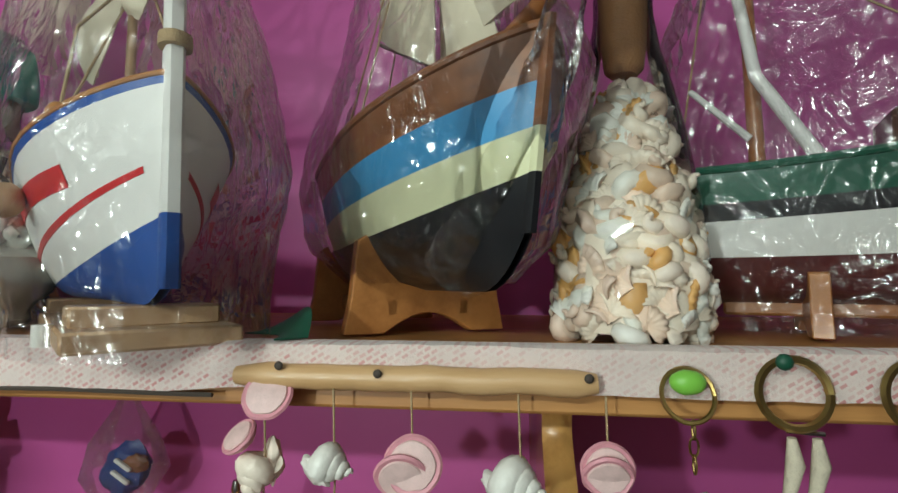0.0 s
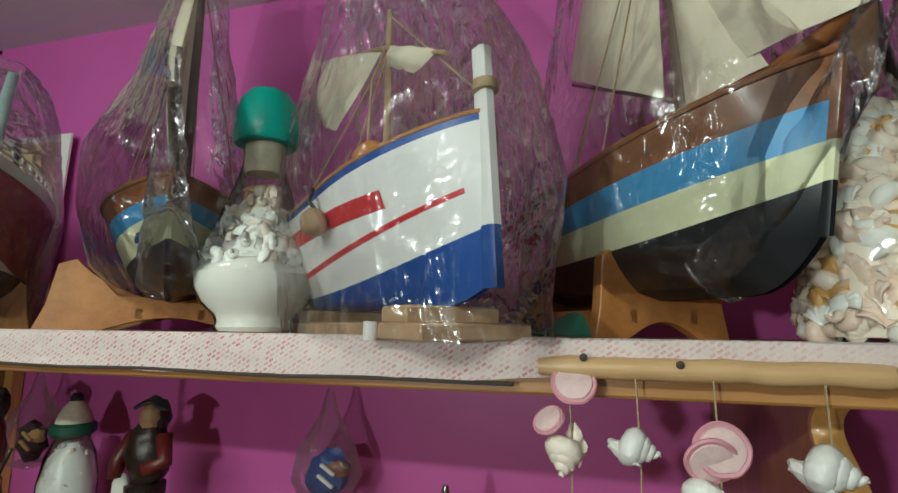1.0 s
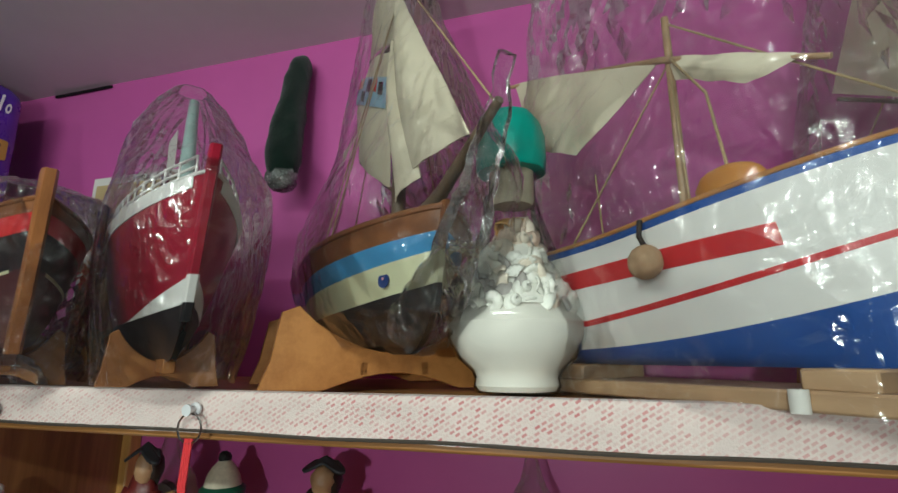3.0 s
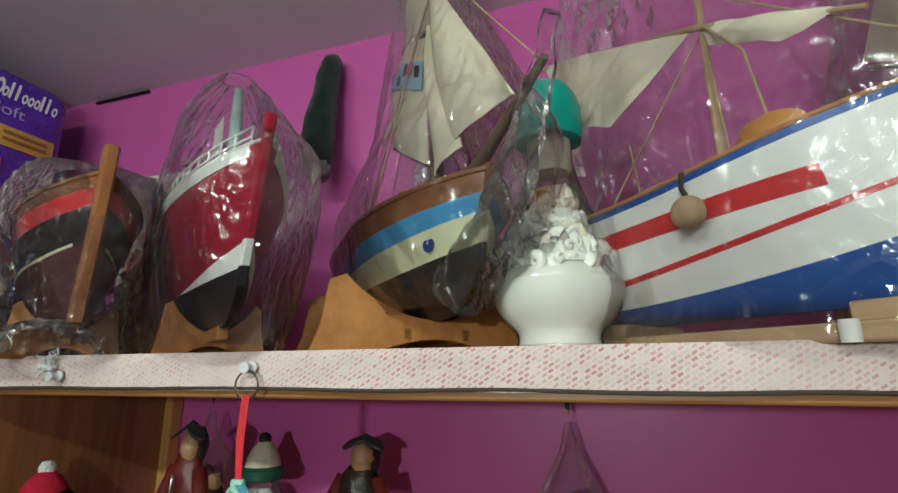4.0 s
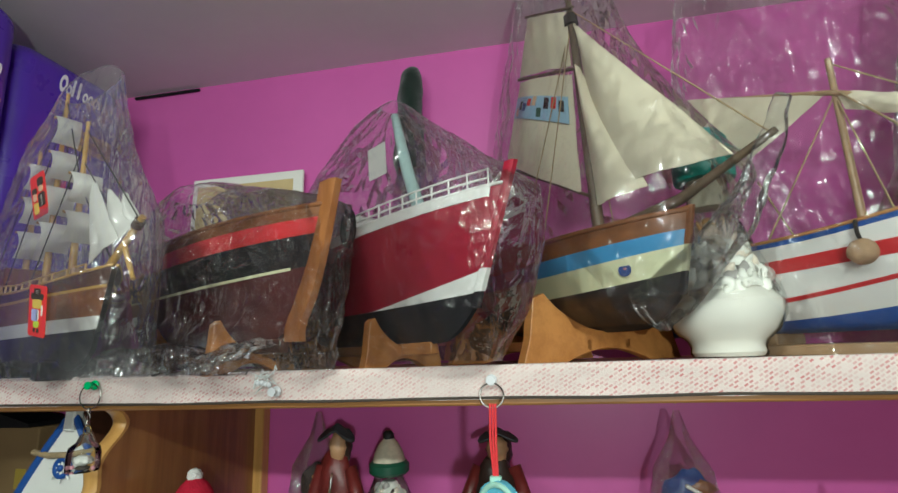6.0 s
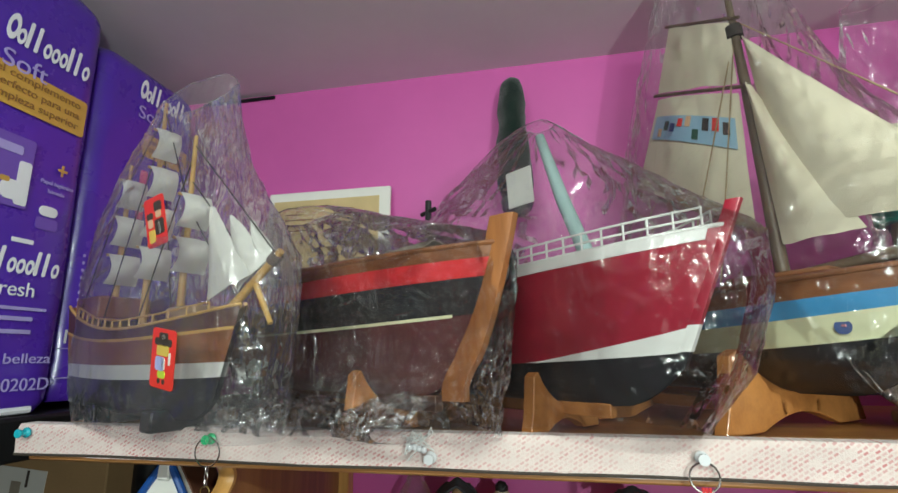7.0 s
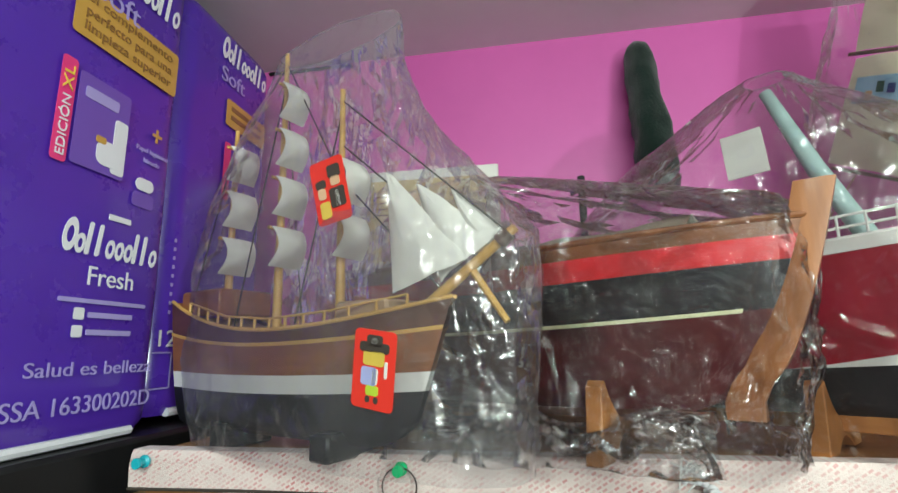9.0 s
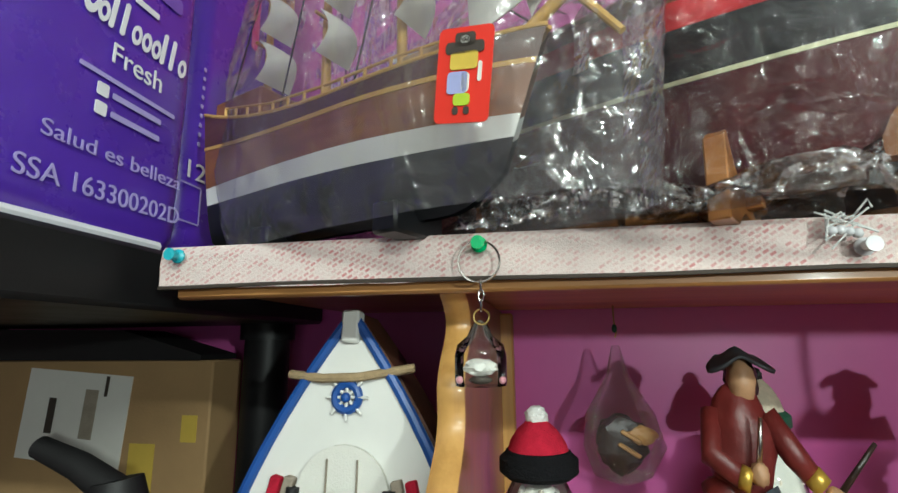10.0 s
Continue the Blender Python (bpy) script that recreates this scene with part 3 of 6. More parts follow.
part("stick", bm_tube(stick, [0.0068 + 0.0012 * noise.noise((k * 0.7, 0, 9)) - (0.002 if k in (0, 20) else 0) for k in range(21)], 12), "stick", shelf, "peeled wooden stick nailed along the edge")
for x, z in ((0.379, 1.586), (0.432, 1.583), (0.537, 1.583)):
    part("nail", bm_blob((0.0024, 0.0012, 0.0024), (x, SHELF_F - 0.0150, z), sub=2), "ink", shelf)


def side_panel(name, x, y0, label):
    """An upright board under the shelf, at a right angle to the wall, with a scalloped front edge."""
    t = thing(name, pose(x, 0, 0), label, "shelf panel")
    out = [(WALL_Y - 0.001, 1.568)]
    zs = np.linspace(1.568, 1.0, 120)
    front = []
    for z in zs:
        q = (1.568 - z)
        f = y0 + 0.030 * math.sin(q * 38) * math.exp(-q * 2) + 0.014 * math.sin(q * 80)
        front.append((f, z))
    out += front + [(WALL_Y - 0.001, 1.0)]
    bm = bm_prism(out, 0.016)
    bmesh.ops.transform(bm, matrix=pose(0, 0, 0, 0, 0, 90), verts=bm.verts)
    part("board", bm, "panel", t, smooth=False)
    bm = bmesh.new()
    prev = None
    for f, z in front:
        ring = [bm.verts.new((a, f + b, z)) for a, b in ((-0.009, 0.002), (-0.009, -0.003), (-0.004, -0.006), (0.004, -0.006), (0.009, -0.003), (0.009, 0.002))]
        if prev:
            for k in range(5):
                bm.faces.new((prev[k], prev[k + 1], ring[k + 1], ring[k]))
        prev = ring
    part("edge_band", bm, "panel_edge", t, "golden polished rounded edge")
    part("back_batten", bm_box((0.022, 0.022, 0.55), (0.012, WALL_Y - 0.012, 1.29), bevel=0.002), "panel_edge", t)
    return t


side_panel("side_panel", -0.584, 0.325, "dark varnished wooden panel under the shelf, scalloped edge")
side_panel("side_panel", 0.527, 0.325, "dark varnished wooden panel under the shelf, scalloped edge")


# ---- boats ----
class Hull:
    """A model boat's hull: x runs aft from the stem, y to port, z up from the shelf."""

    def __init__(self, length, beam, keel, gun, rake=0.0, full=0.55, vee=0.5, stern=0.7, fore=0.02, bow=1.0):
        self.bow = bow
        self.L, self.B, self.keel, self.gun, self.rake, self.full, self.vee, self.stern, self.fore = length, beam, keel, gun, rake, full, vee, stern, fore

    def zk(self, s):
        return self.keel + self.fore * max(0.0, 1 - s / 0.16) ** 2

    def zg(self, s):
        return curve3(self.gun, s)

    def plan(self, s, v):
        a = min(s / (self.full * (1.15 - 0.25 * v)), 1.0)
        p = (1 - (1 - a) ** 2.1) ** 0.85
        if s > self.full:
            p *= 1 - (1 - self.stern) * ((s - self.full) / (1 - self.full)) ** 2
        return p

    def at(self, s, z, side=1, off=0.0):
        zk, zg = self.zk(s), self.zg(s)
        v = min(max((z - zk) / (zg - zk), 0.0), 1.0)
        e = 0.30 + self.vee * (1 - min(s * 1.6, 1)) ** 1.5
        b = 0.0025 + self.B / 2 * self.plan(s, v) * (v ** e) * (0.93 + 0.07 * v)
        x = self.L * s - self.rake * v ** self.bow * (1 - s) ** 3
        return Vector((x, side * (b + off), z))


def curve3(t, s):
    """Through three heights at bow, middle and stern."""
    a, m, b = t
    return a * (1 - s) * (1 - 2 * s) + m * 4 * s * (1 - s) + b * s * (2 * s - 1)


SV = [0, 0.008, 0.02, 0.04, 0.065, 0.095, 0.13, 0.17, 0.22, 0.27, 0.33, 0.39, 0.45, 0.52, 0.59, 0.66, 0.73, 0.80, 0.87, 0.94, 1.0]


def hull_band(h, lo, hi, name, material, parent, nv=5, off=0.0, s0=0.0, s1=1.0, sides=(1, -1), label=""):
    """One painted strake between two heights, on both sides."""
    bm = bmesh.new()
    ss = sorted({s0, s1, *[s for s in SV if s0 < s < s1]})
    for side in sides:
        prev = None
        for s in ss:
            a = max(curve3(lo, s), h.zk(s)) if lo else h.zk(s)
            b = min(curve3(hi, s), h.zg(s)) if hi else h.zg(s)
            b = max(b, a)
            col = [bm.verts.new(h.at(s, a + (b - a) * k / nv, side, off)) for k in range(nv + 1)]
            if off:
                col = [bm.verts.new(h.at(s, a, side, -0.001))] + col + [bm.verts.new(h.at(s, b, side, -0.001))]
            if prev:
                for k in range(len(col) - 1):
                    bm.faces.new((prev[k], col[k], col[k + 1], prev[k + 1]))
            prev = col
    bmesh.ops.remove_doubles(bm, verts=bm.verts, dist=1e-6)
    return part(name, bm, material, parent, label)


def hull_close(h, parent, deck_mat, transom_mat, rail_mat, rail_r=0.0022, drop=0.008):
    """Deck, transom and the rail along the top edge."""
    bm = bmesh.new()
    prev = None
    for s in SV:
        z = h.zg(s) - drop
        p, q = h.at(s, z, 1, -0.0008), h.at(s, z, -1, -0.0008)
        row = [bm.verts.new(p.lerp(q, k / 4) + Vector((0, 0, 0.002 * (1 - (k / 2 - 1) ** 2)))) for k in range(5)]
        if prev:
            for k in range(4):
                bm.faces.new((prev[k], row[k], row[k + 1], prev[k + 1]))
        prev = row
    part("deck", bm, deck_mat, parent)
    bm = bmesh.new()
    n = 8
    cols = []
    for side in (1, -1):
        cols.append([bm.verts.new(h.at(1.0, h.zk(1) + (h.zg(1) - h.zk(1)) * k / n, side)) for k in range(n + 1)])
    for k in range(n):
        bm.faces.new((cols[0][k], cols[1][k], cols[1][k + 1], cols[0][k + 1]))
    part("transom", bm, transom_mat, parent)
    for side in (1, -1):
        pts = [h.at(s, h.zg(s), side, -0.0008) + Vector((0, 0, 0.0006)) for s in SV]
        part("gunwale", bm_tube(pts, rail_r, 8), rail_mat, parent)


def stem_post(h, parent, material, top, width=0.008, depth=0.012, foot=None):
    """The upright timber at the bow."""
    bm = bmesh.new()
    zs = np.linspace(foot if foot is not None else h.zk(0), top, 14)
    prev = None
    for z in zs:
        zk, zg = h.zk(0), h.zg(0)
        v = (z - zk) / (zg - zk)
        x = -h.rake * max(0.0, min(v, 1.0)) ** h.bow - (h.bow * h.rake / (zg - zk)) * max(0, z - zg)
        ring = [bm.verts.new((x + a, b, z)) for a, b in ((-depth * 0.45, -width * 0.3), (-depth * 0.45, width * 0.3), (-depth * 0.2, width / 2), (depth * 0.55, width / 2), (depth * 0.55, -width / 2), (-depth * 0.2, -width / 2))]
        if prev:
            for k in range(6):
                bm.faces.new((prev[k], prev[(k + 1) % 6], ring[(k + 1) % 6], ring[k]))
        else:
            bm.faces.new(ring[::-1])
        prev = ring
    bm.faces.new(prev)
    return part("stem_post", bm, material, parent)


def cradle(parent, x, width, height, material="stand", thick=0.012, dip=0.5, arch=True):
    """A stand board across the boat: horns at both sides, hollow on top, arched below."""
    w, hh = width / 2, height
    out = [(-w, 0), (-w * 0.92, hh * 0.35), (-w * 0.86, hh * 0.92), (-w * 0.74, hh)]
    for k in range(1, 12):
        a = k / 12
        out.append((-w * 0.74 + w * 1.48 * a, hh - hh * dip * math.sin(math.pi * a) ** 0.8))
    out += [(w * 0.74, hh), (w * 0.86, hh * 0.92), (w * 0.92, hh * 0.35), (w, 0)]
    if arch:
        for k in range(0, 11):
            a = k / 10
            out.append((w * 0.55 - w * 1.1 * a, hh * 0.2 * math.sin(math.pi * a)))
    bm = bm_prism(out, thick)
    bmesh.ops.transform(bm, matrix=pose(x, 0, 0, 0, 0, 90), verts=bm.verts)
    bmesh.ops.bevel(bm, geom=[e for e in bm.edges if len(e.link_faces) == 2 and e.calc_face_angle() > 1.2], offset=0.0008, segments=1, affect="EDGES")
    return part("cradle", bm, material, parent, smooth=False)


def sail(parent, corners, material="sail", belly=0.012, nu=12, nv=12, name="sail", label=""):
    """A cloth sail over four corners (bow-side foot, aft foot, aft head, bow-side head), bellied to port."""
    a, b, c, d = [Vector(p) for p in corners]
    def fn(u, v):
        p = a.lerp(b, u).lerp(d.lerp(c, u), v)
        k = math.sin(math.pi * u) * (0.35 + 0.65 * math.sin(math.pi * v))
        return p + Vector((0, belly * k + 0.0012 * noise.noise((u * 7, v * 3, a.x * 50)), 0.002 * noise.noise((u * 4, v * 4, 3 + b.x * 30))))
    return part(name, bm_sheet(fn, nu, nv, 0.0009), material, parent, label)


def film_bag(m, rows, label, material="film", seed=0, crease=0.006, fine=0.0022, nz=40, nt=64, category="plastic bag", knot=None):
    """A clear bag: rows of (height, middle x, half length, middle y, half width); creases run up towards the gathered top."""
    t = thing("plastic_bag", m, label, category)
    hs = [r[0] for r in rows]
    bm = bmesh.new()
    rings = []
    for i in range(nz + 1):
        z = hs[0] + (hs[-1] - hs[0]) * i / nz
        q = [np.interp(z, hs, [r[j] for r in rows]) for j in range(1, 5)]
        ring = []
        for k in range(nt):
            a = 2 * math.pi * k / nt
            ca, sa = math.cos(a), math.sin(a)
            ex = 0.75
            px, py = abs(ca) ** ex * (1 if ca > 0 else -1), abs(sa) ** ex * (1 if sa > 0 else -1)
            o = Vector((ca * 1.6 + seed * 7.3, sa * 1.6, z * 9))
            big = noise.noise(o)
            ridge = 1 - 2 * abs(noise.noise(Vector((a * 3.2 + big * 0.7 + z * 6, z * 14 + seed, seed))))
            ridge2 = 1 - 2 * abs(noise.noise(Vector((a * 5 - z * 38 + seed * 2, z * 42 + a * 2, 4.0 + seed))))
            dr = crease * (0.7 * big + 0.55 * ridge) + fine * ridge2
            lim = min(1.0, (q[1] + q[3]) / 0.05)
            ring.append(bm.verts.new((q[0] + (q[1] + dr * lim) * px, q[2] + (q[3] + dr * lim) * py, z + 0.002 * ridge2 * (0 < i < nz))))
        rings.append(ring)
    for a, b in zip(rings, rings[1:]):
        for k in range(nt):
            bm.faces.new((a[k], a[(k + 1) % nt], b[(k + 1) % nt], b[k]))
    rim = [v.co.copy() for v in rings[-1]] + [rings[-1][0].co.copy()]
    bmesh.ops.triangulate(bm, faces=bm.faces[:])
    part("film", bm, material, t, smooth=False)
    part("bag_mouth", bm_tube(rim[::3], 0.0007, 5, cap=False), material, t)
    if knot:
        x, y, z, r = knot
        kb = bmesh.new()
        for i in range(9):
            a0 = i * 0.7 + seed
            pts = [Vector((x, y, z)) + Vector((math.cos(a0) * r * s * s, math.sin(a0) * r * s * s, r * 1.9 * s)) for s in (0, 0.3, 0.6, 1.0)]
            bm_tube(pts, [0.002, 0.003, 0.005, 0.004], 6, kb)
        part("gathered_neck", kb, material, t)
    return t


def boat_pose(x, y, ang, z=SHELF_Z, lean=0.0):
    return pose(x, y, z, lean, 0, ang)


# white and blue boat on a plank base
def white_boat():
    t = thing("model_boat", boat_pose(0.330, 0.269, 138.0), "white and royal blue wooden fishing boat with red stripes", "model boat", "model boats on the shelf")
    h = Hull(0.36, 0.124, 0.022, (0.146, 0.112, 0.118), rake=-0.009, full=0.44, vee=0.55, stern=0.75, fore=0.014)
    wl, top = (0.070, 0.037, 0.038), (0.1405, 0.1065, 0.1125)
    hull_band(h, None, wl, "lower_hull", "blue", t)
    hull_band(h, wl, top, "upper_hull", "white", t, nv=7)
    hull_band(h, top, None, "top_strake", "blue", t, nv=2)
    hull_close(h, t, "plank", "white", "board", 0.0018)
    stem_post(h, t, "white", 0.192, 0.0095, 0.011, foot=0.0705)
    stem_post(h, t, "blue", 0.0705, 0.0095, 0.011, foot=0.032)
    part("stem_collar", bm_tube([(0.0098, 0, 0.160), (0.0102, 0, 0.167)], 0.0085, 12), "rope", t, "cord lashing round the stem")
    hull_band(h, (0.096, 0.056, 0.043), (0.0995, 0.0600, 0.047), "red_line", "red", t, nv=1, off=0.0005, s0=0.035, s1=0.95)
    hull_band(h, (0.098, 0.081, 0.076), (0.1105, 0.0935, 0.088), "red_bar", "red", t, nv=2, off=0.0006, s0=0.20, s1=0.95)
    for s in (0.40,):
        p = h.at(s, 0.088, 1, 0.011)
        b = part("fender_ball", bm_blob((0.0115, 0.0105, 0.0115), p, 0.05, 3, 1), "ball", t, "tan cork ball fender on a cord")
        q = h.at(s, h.zg(s), 1, 0.003)
        part("cord", bm_tube([p + Vector((0, -0.002, 0.009)), p.lerp(q, 0.6) + Vector((0, 0.003, 0)), q], 0.0018, 6), "blackrope", b)
    # deckhouse, mast, yard and sail
    part("wooden_float", bm_blob((0.022, 0.009, 0.013), (0.098, 0.043, 0.131), 0.06, 2, 3), "stick_orange", t, "orange varnished wooden float on the rail")
    part("cord", bm_tube([(0.098, 0.043, 0.142), (0.110, 0.036, 0.20), (0.155, 0.004, 0.262)], 0.0011, 6), "rope", t)
    part("bench", bm_box((0.02, 0.07, 0.008), (0.25, 0, 0.108), bevel=0.002), "board", t)
    part("mast", bm_tube([(0.155, 0, 0.10), (0.157, 0, 0.30)], [0.004, 0.003], 10), "plank", t)
    part("yard", bm_tube([(0.36, 0.004, 0.335), (0.16, 0.004, 0.262), (0.05, 0.004, 0.205)], [0.002, 0.003, 0.002], 8), "plank", t)
    sail(t, [(0.248, 0.014, 0.208), (0.312, 0.006, 0.240), (0.345, 0.004, 0.332), (0.165, 0.004, 0.262)], belly=0.020, label="cream lateen sail slung from a slanting yard")
    sail(t, [(0.10, 0.004, 0.212), (0.15, 0.004, 0.24), (0.155, 0.004, 0.262), (0.06, 0.004, 0.212)], belly=0.01)
    for p in (((0.157, 0, 0.295), (0.012, 0, 0.158)), ((0.157, 0, 0.26), (0.12, 0.05, 0.115)), ((0.157, 0, 0.26), (0.22, 0.055, 0.112)), ((0.24, 0, 0.19), (0.2, 0.04, 0.112)), ((0.02, 0, 0.142), (0.012, 0, 0.157))):
        part("rigging", bm_tube(p, 0.0009, 5), "rope", t)
    # base
    part("base_plank", bm_box((0.30, 0.085, 0.011), (0.165, 0, 0.0058), bevel=0.0015), "plank", t, "pale wooden plank base")
    for x in (0.06, 0.25):
        part("base_block", bm_box((0.035, 0.075, 0.012), (x, 0, 0.0165), bevel=0.0015), "plank", t)
    part("base_peg", bm_tube([(0.075, 0.046, 0.0), (0.075, 0.046, 0.012)], 0.005, 10), "paper", t)
    part("green_leaf", bm_sheet(lambda u, v: (-0.01 + 0.05 * u, -0.05 - 0.02 * v - 0.012 * math.sin(u * 3), 0.004 + 0.016 * math.sin(math.pi * u) * v), 8, 5, 0.001), "forest", t, "dark green artificial leaf")
    film_bag(boat_pose(0.330, 0.269, 138.0), [(0.000, 0.13, 0.150, 0.0, 0.068), (0.025, 0.14, 0.155, 0, 0.070), (0.10, 0.145, 0.172, 0, 0.080), (0.18, 0.150, 0.158, 0, 0.070), (0.27, 0.175, 0.135, 0, 0.045), (0.36, 0.21, 0.105, 0, 0.025), (0.46, 0.24, 0.06, 0, 0.014)],
             "crumpled clear plastic bag wrapped around the white boat", seed=1)


MAINSAIL = ((0.110, 0.005, 0.190), (0.248, 0.005, 0.272), (0.206, 0.005, 0.378), (0.108, 0.005, 0.338))


def striped_boat(x, y, gun, bands, label, bag_label, seed, sticker=True, ang=130, first=0.10, length=0.33, beam=0.145, stand=0.228):
    """Brown, blue, cream and black boat on a wooden stand, two sails, bowsprit."""
    m = boat_pose(x, y, ang)
    t = thing("model_boat", m, label, "model boat", "model boats on the shelf")
    h = Hull(length, beam, 0.030, gun, rake=0.018, full=0.50, vee=0.6, stern=0.72, fore=0.03)
    a, b, c = bands
    hull_band(h, None, a, "lower_hull", "black", t, nv=6)
    hull_band(h, a, b, "cream_strake", "cream", t, nv=3)
    hull_band(h, b, c, "blue_strake", "skyblue", t, nv=3)
    hull_band(h, c, None, "top_strake", "brown", t, nv=3)
    hull_close(h, t, "brown", "brown", "brown", 0.0026)
    stem_post(h, t, "brown", gun[0] + 0.004, 0.006, 0.010, foot=b[0])
    stem_post(h, t, "cream", b[0], 0.006, 0.009, foot=a[0])
    stem_post(h, t, "black", a[0], 0.006, 0.009)
    part("bulwark", bm_box((0.10, 0.055, 0.016), (0.09, 0, gun[1] + 0.010), bevel=0.004), "brown", t)
    part("cabin", bm_box((0.07, 0.050, 0.026), (0.235, 0, gun[1] + 0.012), bevel=0.003), "brown", t)
    z0 = gun[1]
    part("mast", bm_tube([(0.092, 0, z0 - 0.01), (0.101, 0, z0 + 0.20), (0.110, 0, 0.485)], [0.0070, 0.0058, 0.003], 10), "mast", t)
    part("masthead", bm_tube([(0.106, 0, 0.405), (0.107, 0, 0.419)], 0.0085, 12), "blackrope", t)
    part("bowsprit", bm_tube([(0.075, 0, gun[0] + 0.002), (-0.01, 0, gun[0] + 0.012), (-0.102, 0, gun[0] + 0.044)], [0.0055, 0.0055, 0.003], 10), "stem" if not sticker else "mast", t)
    part("yard", bm_tube([(0.097, 0.004, 0.342), (0.212, 0.004, 0.386)], 0.0022, 8), "mast", t)
    part("yard", bm_tube([(0.097, 0.004, 0.424), (0.186, 0.004, 0.468)], 0.002, 8), "mast", t)
    part("boom", bm_tube([(0.097, 0.004, 0.182), (0.245, 0.004, 0.266)], 0.002, 8), "mast", t)
    sail(t, MAINSAIL, belly=0.020, label="cream cotton mainsail")
    sail(t, [(0.108, 0.005, 0.350), (0.205, 0.005, 0.386), (0.181, 0.005, 0.462), (0.108, 0.005, 0.424)], belly=0.010, label="small cream topsail")
    sail(t, [(-0.068, 0.003, 0.172), (0.078, 0.003, 0.186), (0.096, 0.003, 0.400), (0.092, 0.003, 0.393)], belly=0.016, label="cream triangular jib sail")
    sail(t, [(0.018, 0.006, 0.170), (0.086, 0.006, 0.168), (0.098, 0.006, 0.345), (0.094, 0.006, 0.34)], belly=0.014)
    for p in (((0.108, 0, 0.43), (-0.098, 0, gun[0] + 0.043)), ((0.107, 0, 0.41), (0.12, 0.06, z0)), ((0.107, 0, 0.41), (0.16, 0.06, z0)), ((0.107, 0, 0.41), (0.12, -0.06, z0)), ((0.107, 0, 0.41), (length - 0.01, 0, z0 + 0.01))):
        part("rigging", bm_tube(p, 0.0008, 5), "rope", t)
    for xx in (first, first + 0.14):
        cradle(t, xx, stand, 0.070, dip=0.55)
    for yy in (-0.028, 0.028):
        part("stand_rail", bm_box((0.152, 0.008, 0.012), (first + 0.07, yy, 0.018), bevel=0.001), "stand", t)
    if sticker:
        p = h.at(0.135, 0.5 * (curve3(a, 0.13) + curve3(b, 0.13)), 1, 0.0012)
        q = h.at(0.165, p.z, 1, 0.0012)
        d = (q - p).normalized()
        o = bmesh.new()
        bmesh.ops.create_cone(o, cap_ends=True, segments=20, radius1=0.0062, radius2=0.0062, depth=0.001)
        r = Matrix((d, Vector((0, 0, 1)), d.cross(Vector((0, 0, 1))))).transposed().to_4x4()
        bmesh.ops.transform(o, matrix=Matrix.Translation(p) @ r, verts=o.verts)
        part("badge", o, "navy", t, "small round blue and red badge")
        o = bm_box((0.006, 0.0014, 0.002))
        bmesh.ops.transform(o, matrix=Matrix.Translation(p + Vector((0, 0.0006, 0.001))) @ pose(0, 0, 0, 0, 0, -22), verts=o.verts)
        part("badge_mark", o, "pink", t)
        # sticker on the mainsail: pale blue strip with plain coloured spots
        def spot(u, v, du, dv, lift):
            A, B, C, D = [Vector(p) for p in MAINSAIL]
            def fn(i, j):
                uu, vv = u + du * i, v + dv * j
                k = math.sin(math.pi * uu) * (0.35 + 0.65 * math.sin(math.pi * vv))
                return A.lerp(B, uu).lerp(D.lerp(C, uu), vv) + Vector((0, 0.020 * k + lift, 0))
            return bm_sheet(fn, 8, 4, 0.0006)
        st = part("sail_sticker", spot(0.04, 0.56, 0.88, 0.24, 0.0030), "sticker_blue", t, "pale blue picture sticker on the sail")
        rs = random.Random(5)
        for k, mm in enumerate(("darkfig", "sticker_red", "darkfig", "forest", "peach", "sticker_red", "navy", "forest", "peach")):
            u = 0.08 + 0.085 * k
            part("printed_spot", spot(u, 0.585 + 0.12 * rs.random(), 0.055, 0.07 + 0.04 * rs.random(), 0.0040), mm, st)
    k = 1.0 if sticker else 0.86
    bag = film_bag(m @ Matrix.Translation((0.0 if sticker else 0.045, 0, 0)) @ Matrix.Diagonal((k, 1, 1, 1)), [(0.035, 0.12, 0.105, 0, 0.045), (0.06, 0.13, 0.150, 0, 0.070), (0.11, 0.14, 0.175, 0, 0.082), (0.16, 0.12, 0.190, 0, 0.074), (0.22, 0.12, 0.155, 0, 0.048), (0.33, 0.14, 0.115, 0, 0.030), (0.45, 0.14, 0.075, 0, 0.018), (0.52, 0.14, 0.05, 0, 0.012)], bag_label, seed=seed)
    neck = bm_tube([Vector((0.035, 0, 0.050)).lerp(Vector((-0.112, 0, 0.205)), k / 30) + Vector((-0.018 * math.sin(math.pi * k / 30), 0, -0.012 * math.sin(math.pi * k / 30))) for k in range(31)], [0.021 * (1 - k / 30) ** 1.2 + 0.0055 for k in range(31)], 40)
    for v in neck.verts:
        q = noise.noise(Vector((v.co.x * 18, v.co.y * 120, v.co.z * 22 + seed)))
        v.co += Vector((q, noise.noise(v.co * 75 + Vector((seed, 0, 0))), q)) * 0.004
    part("gathered_neck", neck, "film_crumple", bag, "bunched clear plastic over the bow")
    return t


